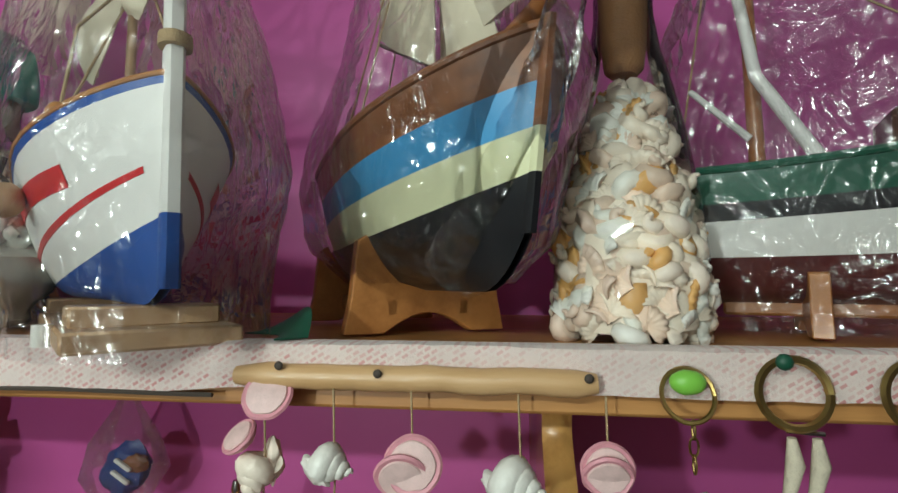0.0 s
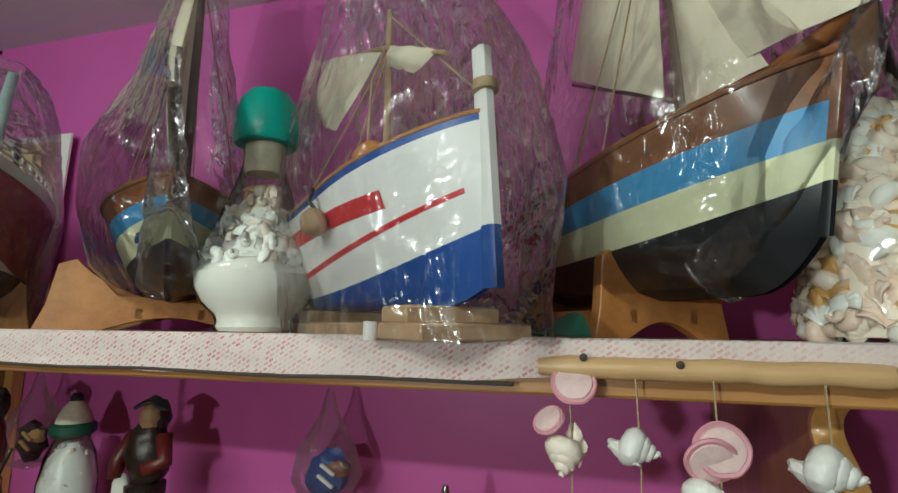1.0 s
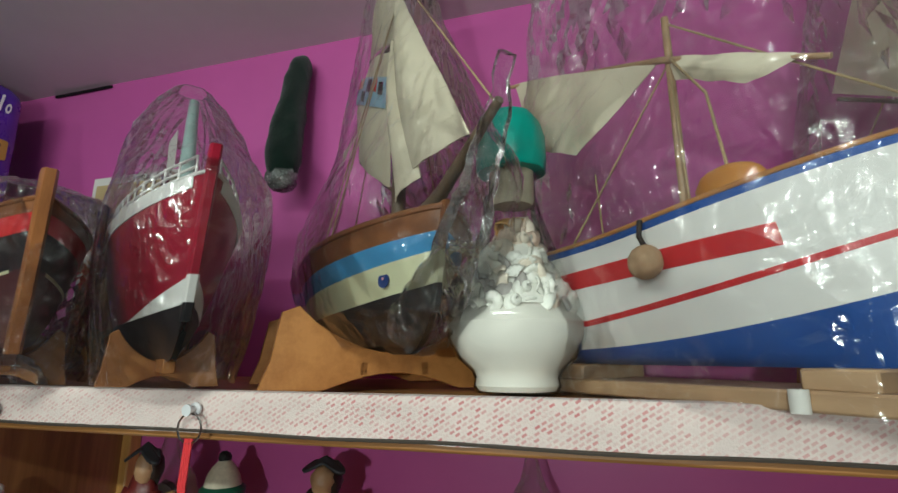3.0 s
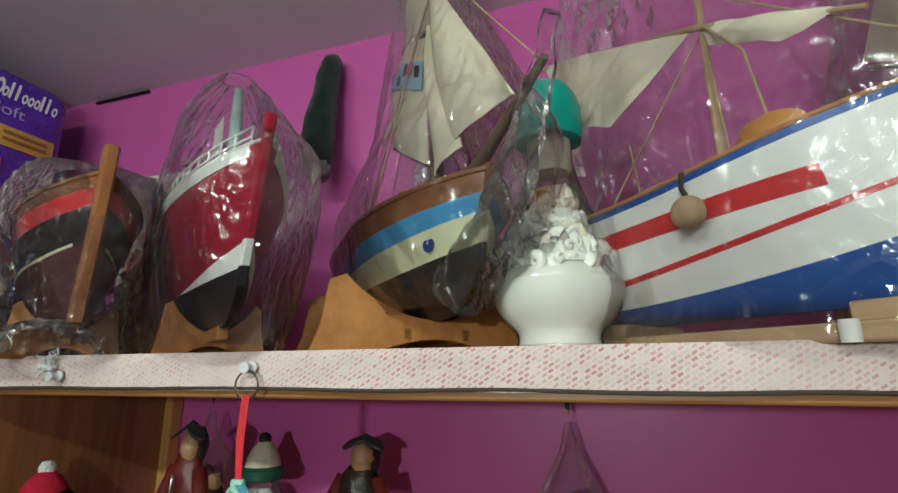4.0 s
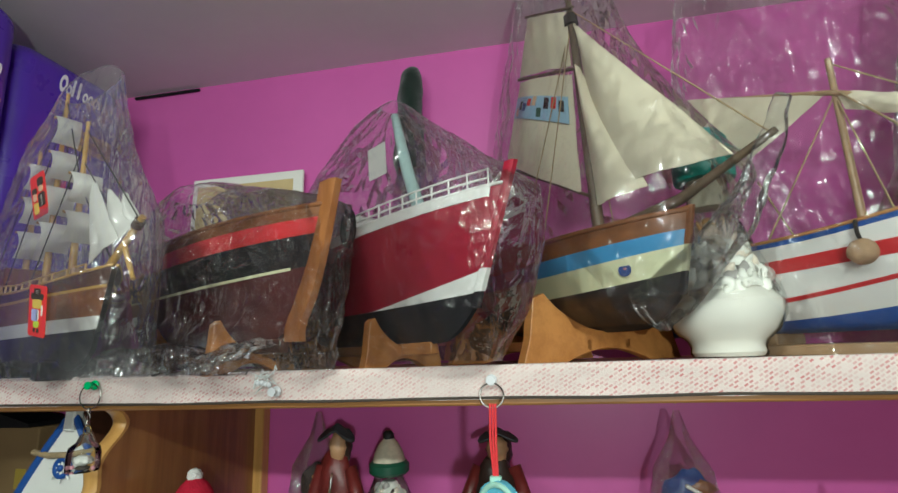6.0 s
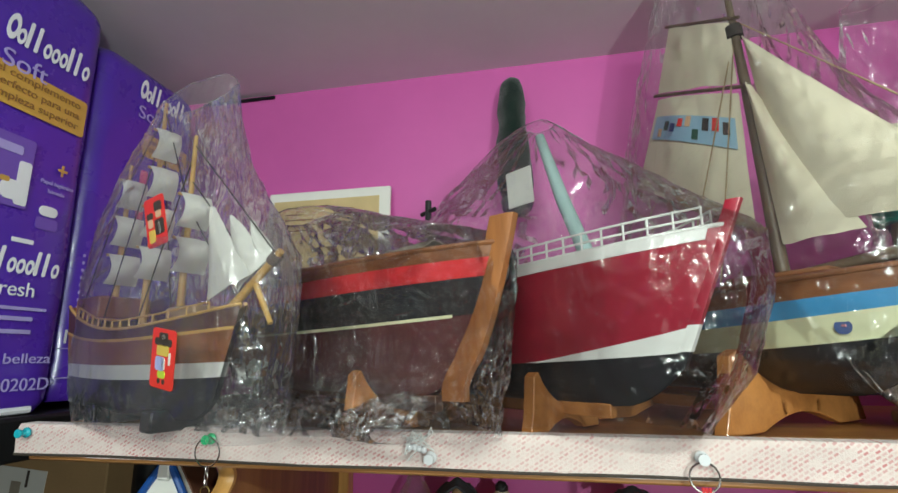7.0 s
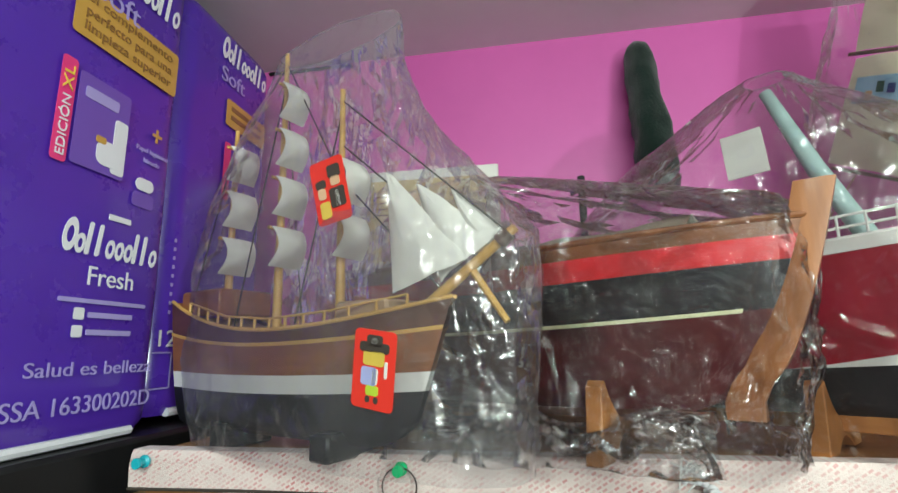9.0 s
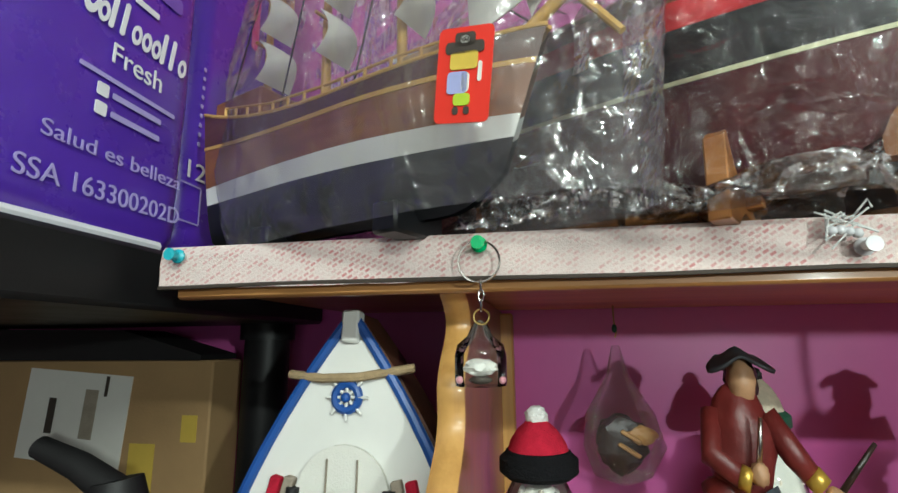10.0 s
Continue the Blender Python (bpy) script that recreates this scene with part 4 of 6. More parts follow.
def red_boat():
    m = boat_pose(-0.154, 0.287, 142)
    t = thing("model_boat", m, "crimson, white and black wooden trawler with white railing", "model boat", "model boats on the shelf")
    h = Hull(0.34, 0.108, 0.024, (0.160, 0.141, 0.146), rake=0.046, full=0.5, vee=0.65, stern=0.8, fore=0.03)
    wl = (0.068, 0.058, 0.060)
    hull_band(h, None, wl, "lower_hull", "black", t, nv=6)
    hull_band(h, wl, None, "upper_hull", "crimson", t, nv=8)
    hull_band(h, (0.0675, 0.0575, 0.056), (0.087, 0.052, 0.035), "white_flash", "white", t, nv=2, off=0.0006, s0=0.0, s1=0.44, label="white tapering stripe along the waterline")
    hull_band(h, (0.151, 0.1325, 0.134), (0.159, 0.1405, 0.142), "top_strake", "white", t, nv=1, off=0.0009, s0=0.02, s1=0.52)
    hull_close(h, t, "brown", "crimson", "white", 0.0018)
    stem_post(h, t, "crimson", 0.178, 0.0085, 0.010, foot=0.088)
    stem_post(h, t, "white", 0.088, 0.0085, 0.010, foot=0.068)
    stem_post(h, t, "black", 0.068, 0.0080, 0.009)
    rail = [h.at(s, h.zg(s), 1, -0.004) for s in (0.03, 0.1, 0.18, 0.27, 0.36, 0.45)]
    for dz in (0.009, 0.017):
        part("railing_bar", bm_tube([p + Vector((0, 0, dz)) for p in rail], 0.0011, 6), "white", t)
        part("railing_bar", bm_tube([Vector((p.x, -p.y, p.z + dz)) for p in rail], 0.0011, 6), "white", t)
    for k in range(12):
        s = 0.03 + 0.42 * k / 11
        p = h.at(s, h.zg(s), 1, -0.004)
        for sg in (1, -1):
            part("railing_post", bm_tube([(p.x, sg * p.y, p.z - 0.001), (p.x, sg * p.y, p.z + 0.018)], 0.0010, 6), "white", t)
    hs = part("wheelhouse", bm_box((0.075, 0.055, 0.055), (0.235, 0, 0.158), bevel=0.003), "white", t)
    for yy in (0.0285, -0.0285):
        part("window_pane", bm_box((0.018, 0.002, 0.02), (0.222, yy, 0.160), bevel=0.0005), "glitter", hs)
    part("derrick", bm_tube([(0.072, 0.0, 0.146), (0.100, 0.0, 0.215), (0.127, -0.003, 0.292)], [0.0075, 0.0070, 0.0050], 12), "teal_spar", t, "pale teal slanting derrick")
    part("stern_mast", bm_tube([(0.314, 0.0, 0.13), (0.314, 0, 0.266)], 0.0042, 8), "rubber", t, "short black stern mast")
    part("crosstree", bm_tube([(0.300, 0.0, 0.252), (0.328, 0, 0.250)], 0.003, 8), "rubber", t)
    part("winch", bm_blob((0.012, 0.016, 0.010), (0.11, 0, 0.138), 0.15, 3, 2), "teal_spar", t)
    part("price_tag", bm_box((0.032, 0.0012, 0.040), (0.146, 0.010, 0.238), rot=(0, 4, 6), bevel=0.0004), "paper", t, "plain white price tag")
    part("ring", bm_tube([(0.125 + 0.011 * math.cos(a), 0.060, 0.146 + 0.018 * math.sin(a)) for a in np.linspace(0, 6.2832, 25)], 0.0032, 8, cap=False), "rubber", t, "black ring lifebuoy")
    for xx in (0.115, 0.265):
        cradle(t, xx, 0.10, 0.052, dip=0.55)
    part("stand_rail", bm_box((0.19, 0.010, 0.012), (0.155, 0, 0.020), bevel=0.001), "stand", t)
    film_bag(m, [(0.006, 0.13, 0.140, 0, 0.052), (0.05, 0.12, 0.165, 0, 0.058), (0.11, 0.12, 0.185, 0, 0.064), (0.155, 0.135, 0.200, 0, 0.062), (0.19, 0.15, 0.170, 0, 0.056), (0.235, 0.150, 0.115, 0.0, 0.050), (0.275, 0.136, 0.050, 0.0, 0.034), (0.302, 0.126, 0.014, 0.0, 0.012)],
             "clear plastic bag pulled over the crimson trawler", seed=3, material="film_milky", crease=0.004)


def black_boat():
    m = boat_pose(-0.328, 0.285, 150)
    t = thing("model_boat", m, "black, red and maroon wooden boat with varnished stem", "model boat", "model boats on the shelf")
    h = Hull(0.35, 0.110, 0.030, (0.156, 0.148, 0.158), rake=0.048, full=0.48, vee=0.6, stern=0.8, fore=0.02, bow=0.6)
    a, b, c = (0.100, 0.090, 0.092), (0.130, 0.121, 0.125), (0.145, 0.137, 0.142)
    hull_band(h, None, a, "lower_hull", "maroon", t, nv=6)
    hull_band(h, a, b, "black_strake", "black", t, nv=3)
    hull_band(h, b, c, "red_strake", "brightred", t, nv=2)
    hull_band(h, c, None, "top_strake", "brown", t, nv=2)
    hull_band(h, [v - 0.0012 for v in a], [v + 0.0014 for v in a], "white_line", "cream", t, nv=1, off=0.0006, s0=0.06, s1=1.0)
    hull_close(h, t, "brown", "dkbrown", "brown", 0.0024)
    stem_post(h, t, "stem", 0.178, 0.012, 0.022, foot=0.030)
    def cover(u, v):
        s = 0.14 + 0.75 * u
        p, q = h.at(s, h.zg(s), 1, -0.004), h.at(s, h.zg(s), -1, -0.004)
        return p.lerp(q, v) + Vector((0, 0, 0.001 + 0.013 * math.sin(math.pi * v) + 0.0035 * noise.noise((u * 9, v * 4, 0)) + 0.003 * u))
    part("canvas_cover", bm_sheet(cover, 30, 12, 0.001), "canvas", t, "grey canvas laid over the deck")
    part("keel", bm_box((0.30, 0.010, 0.014), (0.17, 0, 0.027), bevel=0.001), "dkbrown", t)
    for xx in (0.085, 0.25):
        cradle(t, xx, 0.10, 0.055, dip=0.55)
    part("stand_rail", bm_box((0.19, 0.010, 0.012), (0.165, 0, 0.020), bevel=0.001), "stand", t)
    film_bag(m, [(0.002, 0.10, 0.120, 0.006, 0.060), (0.03, 0.11, 0.135, 0.006, 0.063), (0.07, 0.12, 0.155, 0, 0.058), (0.13, 0.13, 0.170, 0, 0.062), (0.165, 0.135, 0.172, 0, 0.060), (0.20, 0.20, 0.120, 0, 0.045), (0.235, 0.25, 0.05, 0, 0.02)],
             "loose clear plastic wrap around the black boat", seed=4, crease=0.011, fine=0.0045, material="film_crumple")
    bits = thing("bag_fold", boat_pose(-0.370, 0.292, 170, SHELF_Z + 0.002), "loose crumpled fold of clear plastic on the shelf edge", "plastic bag")
    def fold(u, v):
        a = math.pi * v
        r = 0.026 + 0.012 * noise.noise((u * 4, 1, 0)) + 0.006 * noise.noise((u * 14, v * 6, 2))
        return (-0.02 + 0.22 * u + 0.01 * noise.noise((u * 6, v * 3, 7)), r * math.cos(a) * 1.5, r * math.sin(a))
    part("film", bm_sheet(fold, 70, 26, 0.0004), "film_crumple", bits)


def galleon():
    m = boat_pose(-0.541, 0.271, 157)
    t = thing("model_ship", m, "brown three-masted sailing ship with white sails", "model ship", "model boats on the shelf")
    h = Hull(0.265, 0.075, 0.010, (0.112, 0.094, 0.125), rake=0.03, full=0.45, vee=0.6, stern=0.75, fore=0.02)
    a, b, c = (0.050, 0.046, 0.048), (0.063, 0.060, 0.062), (0.092, 0.083, 0.095)
    hull_band(h, None, a, "lower_hull", "black", t, nv=5)
    hull_band(h, a, b, "white_strake", "white", t, nv=2)
    hull_band(h, b, c, "brown_strake", "brown", t, nv=4)
    hull_band(h, c, None, "top_strake", "dkbrown", t, nv=3)
    hull_band(h, [v - 0.001 for v in c], [v + 0.0018 for v in c], "gold_line", "spar", t, nv=1, off=0.0006)
    hull_close(h, t, "plank", "brown", "spar", 0.0016, drop=0.004)
    part("forecastle", bm_box((0.05, 0.045, 0.014), (0.035, 0, 0.106), bevel=0.002), "plank", t)
    part("stern_castle", bm_box((0.06, 0.055, 0.024), (0.225, 0, 0.122), bevel=0.002), "brown", t)
    for k in range(14):
        s = 0.08 + 0.8 * k / 13
        p = h.at(s, h.zg(s), 1, -0.003)
        for sg in (1, -1):
            part("rail_post", bm_tube([(p.x, sg * p.y, p.z), (p.x, sg * p.y, p.z + 0.009)], 0.0012, 5), "spar", t)
    part("hand_rail", bm_tube([h.at(s, h.zg(s), 1, -0.003) + Vector((0, 0, 0.009)) for s in (0.08, 0.25, 0.45, 0.65, 0.88)], 0.0010, 6), "spar", t)
    part("bowsprit", bm_tube([(0.03, 0, 0.082), (-0.078, 0, 0.154)], [0.0048, 0.0032], 10), "spar", t)
    part("sprit_strut", bm_tube([(-0.046, 0, 0.128), (-0.070, 0, 0.094)], [0.0028, 0.0022], 8), "spar", t)
    part("lashing", bm_tube([(-0.066, 0, 0.146), (-0.074, 0, 0.1515)], 0.0055, 10), "dkbrown", t)
    masts = ((0.076, 0.30, "mast"), (0.152, 0.362, "mast"), (0.224, 0.30, "mast"))
    for x, top, nm in masts:
        part(nm, bm_tube([(x, 0, 0.09), (x + 0.004, 0, top)], [0.0042, 0.0022], 10), "spar", t)
        for lv, wd in ((0.150, 0.017), (0.196, 0.016), (0.242, 0.015), (0.288, 0.014)):
            if lv > top - 0.045 or (x < 0.1 and lv > 0.2):
                continue
            part("yard", bm_tube([(x - 0.004, -wd, lv + 0.034), (x - 0.004, wd, lv + 0.034)], 0.0016, 6), "spar", t)
            def fn(u, v, x=x, lv=lv, wd=wd):
                k = 1 - (2 * u - 1) ** 2 * 0.4
                return (x - 0.006 - 0.017 * math.sin(math.pi * v * 0.9) * k, (2 * u - 1) * wd * (1.0 - 0.12 * math.sin(math.pi * v)), lv + 0.034 * v)
            part("square_sail", bm_sheet(fn, 12, 10, 0.0008), "wsail", t)
    for f in (((-0.066, 0, 0.150), (-0.020, 0, 0.124), (0.000, 0, 0.198), (-0.004, 0, 0.196)), ((-0.045, 0.006, 0.136), (0.018, 0.006, 0.118), (0.024, 0.006, 0.210), (0.020, 0.006, 0.208)), ((-0.070, -0.004, 0.152), (-0.044, -0.004, 0.142), (-0.028, -0.004, 0.190), (-0.031, -0.004, 0.188))):
        sail(t, f, "wsail", 0.008, name="jib_sail", label="white triangular jib sail")
    for p in (((0.08, 0, 0.29), (-0.072, 0, 0.152)), ((0.08, 0, 0.25), (-0.05, 0, 0.136)), ((0.08, 0, 0.22), (-0.02, 0, 0.118)), ((0.155, 0, 0.35), (0.08, 0, 0.22)), ((0.155, 0, 0.33), (0.16, 0.036, 0.095)), ((0.155, 0, 0.33), (0.16, -0.036, 0.095)), ((0.08, 0, 0.28), (0.09, 0.033, 0.098)), ((0.228, 0, 0.29), (0.235, 0.03, 0.11)), ((0.155, 0, 0.35), (0.226, 0, 0.28))):
        part("rigging", bm_tube(p, 0.0007, 5), "blackrope", t)
    for xx in (0.07, 0.19):
        part("keel_block", bm_box((0.02, 0.05, 0.02), (xx, 0, 0.010), bevel=0.002), "black", t)
    bag = film_bag(m, [(0.002, 0.075, 0.155, 0.004, 0.040), (0.03, 0.080, 0.165, 0.004, 0.043), (0.07, 0.085, 0.172, 0.004, 0.044), (0.12, 0.080, 0.172, 0.004, 0.043), (0.15, 0.083, 0.172, 0.004, 0.042), (0.20, 0.093, 0.142, 0.004, 0.040), (0.26, 0.100, 0.100, 0.004, 0.036), (0.31, 0.096, 0.074, 0, 0.026), (0.350, 0.088, 0.068, 0, 0.014)],
             "milky clear plastic bag with red stickers covering the ship", seed=6, material="film_fog", crease=0.004, fine=0.0015)
    flat_sticker(bag, (-0.004, 0.051, 0.066), (8, 9, 188), 0.030, 0.048)
    flat_sticker(bag, (0.040, 0.049, 0.188), (8, -8, 184), 0.030, 0.046, two=True)


def flat_sticker(parent, place, rot, w, hgt, two=False):
    """A small red sticker with plain coloured patches."""
    mm = pose(*place, *rot)
    def add(name, shape, material, par, label=""):
        bmesh.ops.transform(shape, matrix=mm, verts=shape.verts)
        return part(name, shape, material, par, label)
    def rr(x, z, ww, hh, y, r=0.003):
        out = []
        for cx, cz, a0 in ((x + ww / 2 - r, z + hh / 2 - r, 0), (x - ww / 2 + r, z + hh / 2 - r, 90), (x - ww / 2 + r, z - hh / 2 + r, 180), (x + ww / 2 - r, z - hh / 2 + r, 270)):
            out += [(cx + r * math.cos(radians(a0 + k * 30)), cz + r * math.sin(radians(a0 + k * 30))) for k in range(4)]
        b = bm_prism(out, 0.0006)
        bmesh.ops.translate(b, vec=(0, y, 0), verts=b.verts)
        return b
    st = add("sticker", rr(0, 0, w, hgt, 0), "sticker_red", parent, "red sticker with plain coloured patches")
    if not two:
        for name, args, mt in (("black_patch", (0, 0.0135, 0.021, 0.006), "ink"), ("black_patch", (0, 0.0175, 0.011, 0.007), "ink"), ("white_patch", (0, 0.0175, 0.005, 0.004), "paper"), ("yellow_patch", (0, 0.007, 0.015, 0.009), "yellow"), ("lilac_patch", (-0.003, -0.004, 0.011, 0.011), "lilac"), ("white_patch", (0.0015, -0.004, 0.004, 0.010), "paper"), ("lime_patch", (0.0, -0.0125, 0.009, 0.006), "lime"), ("black_patch", (-0.003, -0.018, 0.003, 0.004), "ink"), ("black_patch", (0.003, -0.018, 0.003, 0.004), "ink"), ("pale_patch", (0.009, 0.001, 0.002, 0.010), "paper")):
            add(name, rr(args[0], args[1], args[2], args[3], -0.0007, min(0.0018, args[2] / 2.2, args[3] / 2.2)), mt, st)
    else:
        for name, args, mt in (("black_patch", (-0.007, 0.006, 0.009, 0.006), "ink"), ("peach_patch", (-0.007, -0.001, 0.007, 0.008), "peach"), ("yellow_patch", (-0.006, -0.013, 0.009, 0.012), "yellow"), ("black_patch", (0.006, 0.013, 0.011, 0.009), "ink"), ("peach_patch", (0.006, 0.006, 0.008, 0.007), "peach"), ("black_patch", (0.006, -0.006, 0.013, 0.014), "ink"), ("white_patch", (0.006, -0.007, 0.004, 0.012), "paper")):
            add(name, rr(args[0], args[1], args[2], args[3], -0.0007, min(0.0018, args[2] / 2.2)), mt, st)


def green_boat():
    m = boat_pose(0.945, 0.335, 159)
    t = thing("model_boat", m, "dark green, white and maroon wooden boat with white spars", "model boat", "model boats on the shelf")
    h = Hull(0.34, 0.115, 0.020, (0.158, 0.120, 0.114), rake=0.03, full=0.5, vee=0.6, stern=0.78, fore=0.03)
    a, b, c = (0.066, 0.055, 0.054), (0.100, 0.083, 0.078), (0.113, 0.095, 0.090)
    hull_band(h, None, a, "lower_hull", "maroon", t, nv=5)
    hull_band(h, a, b, "white_strake", "white", t, nv=3)
    hull_band(h, b, c, "black_strake", "black", t, nv=2)
    hull_band(h, c, None, "top_strake", "green", t, nv=3)
    hull_close(h, t, "dkbrown", "dkbrown", "green", 0.003)
    stem_post(h, t, "brown", 0.175, 0.008, 0.012)
    part("cabin", bm_box((0.07, 0.05, 0.03), (0.17, 0, 0.135), bevel=0.003), "dkbrown", t)
    part("mast", bm_tube([(0.278, 0, 0.10), (0.286, 0, 0.44)], [0.006, 0.004], 10), "stem", t)
    part("spar", bm_tube([(0.243, 0.03, 0.116), (0.279, 0.02, 0.186), (0.290, 0.02, 0.26)], [0.0050, 0.0045, 0.004], 10), "white", t)
    part("spar", bm_tube([(0.284, 0.02, 0.140), (0.322, 0.02, 0.182)], [0.0028, 0.0022], 8), "white", t)
    for p in (((0.286, 0, 0.43), (0.03, 0, 0.16)), ((0.286, 0, 0.30), (0.10, 0.03, 0.125)), ((0.286, 0, 0.43), (0.335, 0, 0.115))):
        part("rigging", bm_tube(p, 0.0009, 5), "rope", t)
    for xx in (0.09, 0.25):
        cradle(t, xx, 0.09, 0.045, material="stand")
    part("stand_rail", bm_box((0.23, 0.014, 0.016), (0.19, 0.0, 0.020), bevel=0.002), "stand", t)
    film_bag(m, [(0.004, 0.18, 0.15, 0, 0.060), (0.06, 0.17, 0.19, 0, 0.064), (0.12, 0.17, 0.195, 0, 0.066), (0.2, 0.19, 0.16, 0, 0.05), (0.42, 0.2, 0.06, 0, 0.02)], "clear plastic bag around the green boat", seed=9)


white_boat()
striped_boat(0.032, 0.3275, (0.136, 0.122, 0.132), ((0.081, 0.066, 0.068), (0.105, 0.088, 0.090), (0.119, 0.104, 0.107)), "brown, blue, cream and black sailing boat with cream sails", "clear plastic bag gathered around the sailing boat", 2)
striped_boat(0.509, 0.290, (0.160, 0.128, 0.136), ((0.090, 0.066, 0.068), (0.112, 0.089, 0.090), (0.134, 0.108, 0.110)), "brown, blue, cream and black sailing boat, wooden bowsprit", "clear crumpled plastic bag around the striped boat", 5, sticker=False, ang=122, first=0.135, length=0.29, beam=0.138, stand=0.125)
red_boat()
black_boat()
galleon()
green_boat()


# ---- bottles ----
def shell_mesh(kind, seed):
    """One small sea shell: a ribbed fan, a curled whelk or a smooth chip."""
    rs = random.Random(seed)
    if kind == "fan":
        def fn(u, v):
            a = (u - 0.5) * 2.3
            r = 0.010 * v * (1 + 0.05 * math.cos(u * 40))
            return (r * math.sin(a), -0.0035 * math.sin(math.pi * min(v, 1) * 0.8) - 0.0005 * math.cos(u * 40) * v, r * math.cos(a) - 0.005)
        return bm_sheet(fn, 18, 5, 0.0012)
    if kind == "whelk":
        bm = bmesh.new()
        pts, rad = [], []
        for k in range(26):
            a = k * 0.62
            q = k / 25
            pts.append((math.cos(a) * 0.0055 * q, math.sin(a) * 0.0055 * q, 0.011 - 0.016 * q))
            rad.append(0.0008 + 0.0050 * q * (1 - 0.45 * max(0, q - 0.85) / 0.15))
        return bm_tube(pts, rad, 8, bm)
    return bm_blob((0.009, 0.0035, 0.007), rough=0.5, freq=1.7, seed=rs.random() * 20, sub=2)


SHELLS = {}
for kd in ("fan", "whelk", "chip"):
    for mt in ("shell", "shell_w", "shell_o", "shell_p", "shell_g"):
        bm = shell_mesh(kd, len(SHELLS))
        me = bpy.data.meshes.new("shell")
        bmesh.ops.recalc_face_normals(bm, faces=bm.faces)
        bm.to_mesh(me)
        bm.free()
        me.polygons.foreach_set("use_smooth", [True] * len(me.polygons))
        me.materials.append(M[mt])
        SHELLS[kd, mt] = me


def shell_piece(parent, place, rot, size, kind, mt):
    ob = new("shell", SHELLS[kind, mt])
    ob.parent = parent
    ob.matrix_basis = pose(*place, *rot) @ Matrix.Scale(size, 4)
    return ob


def pile(parent, radius_at, z0, z1, step, mats, rs, size=(0.8, 1.25)):
    """Shells lying against the glass, ring upon ring, and a core behind them."""
    z = z0
    while z < z1:
        r = max(radius_at(z), 0.004)
        n = max(3, int(2 * math.pi * r / (step * 1.15)))
        a0 = rs.random() * 6
        for k in range(n):
            a = a0 + 2 * math.pi * (k + rs.uniform(-0.3, 0.3)) / n
            rr = max(0.0, r - 0.0055 + rs.uniform(-0.003, 0.001))
            shell_piece(parent, (rr * math.cos(a), rr * math.sin(a), z + rs.uniform(-0.4, 0.4) * step),
                        (rs.uniform(-60, 60), rs.uniform(-80, 80), math.degrees(a) + 90 + rs.uniform(-40, 40)), rs.uniform(*size), rs.choice(("fan", "fan", "chip", "whelk")), rs.choice(mats))
        z += step * 0.72


fl = thing("shell_flask", pose(0.082, 0.384, SHELF_Z + 0.001), "round glass flask of white sand and shells, teal cap", "bottle")
outer = [(0.032, 0.0), (0.0345, 0.004), (0.0335, 0.010), (0.036, 0.016), (0.047, 0.026), (0.0545, 0.040), (0.0558, 0.052), (0.053, 0.068), (0.046, 0.086), (0.0375, 0.106), (0.030, 0.126), (0.0235, 0.146), (0.0200, 0.160), (0.0195, 0.172), (0.0215, 0.178), (0.0215, 0.186)]
part("glass", bm_lathe(outer, 48), "glass", fl, "clear glass flask with a round belly")
inner = [(r - 0.0018, z + 0.0015) for r, z in outer if z < 0.066] + [(0.040, 0.070), (0.020, 0.076), (0.002, 0.080)]
part("sand_filling", bm_lathe(inner, 48, wob=0.012), "sand", fl, "white sand filling")
rs = random.Random(11)
pile(fl, lambda z: float(np.interp(z, [0.066, 0.09, 0.11, 0.13], [0.050, 0.040, 0.026, 0.015])), 0.066, 0.112, 0.011, ["shell_w", "shell_w", "shell_w", "shell_w", "shell", "shell_g"], rs, (0.9, 1.35))
pile(fl, lambda z: float(np.interp(z, [0.11, 0.15], [0.018, 0.010])), 0.112, 0.136, 0.012, ["shell", "shell_p", "shell_w", "shell_o"], rs, (1.2, 1.7))
part("shell_core", bm_lathe([(0.044, 0.066), (0.034, 0.09), (0.019, 0.115), (0.006, 0.132)], 20, wob=0.15), "shell_w", fl)
part("cork", bm_lathe([(0.0165, 0.152), (0.0185, 0.156), (0.0190, 0.186)], 24), "cork", fl, "pale cork stopper")
part("cap", bm_lathe([(0.0285, 0.181), (0.030, 0.183), (0.0305, 0.196), (0.029, 0.212), (0.026, 0.225), (0.019, 0.235), (0.006, 0.238)], 32, wob=0.05), "cap", fl, "teal wrapped cap")

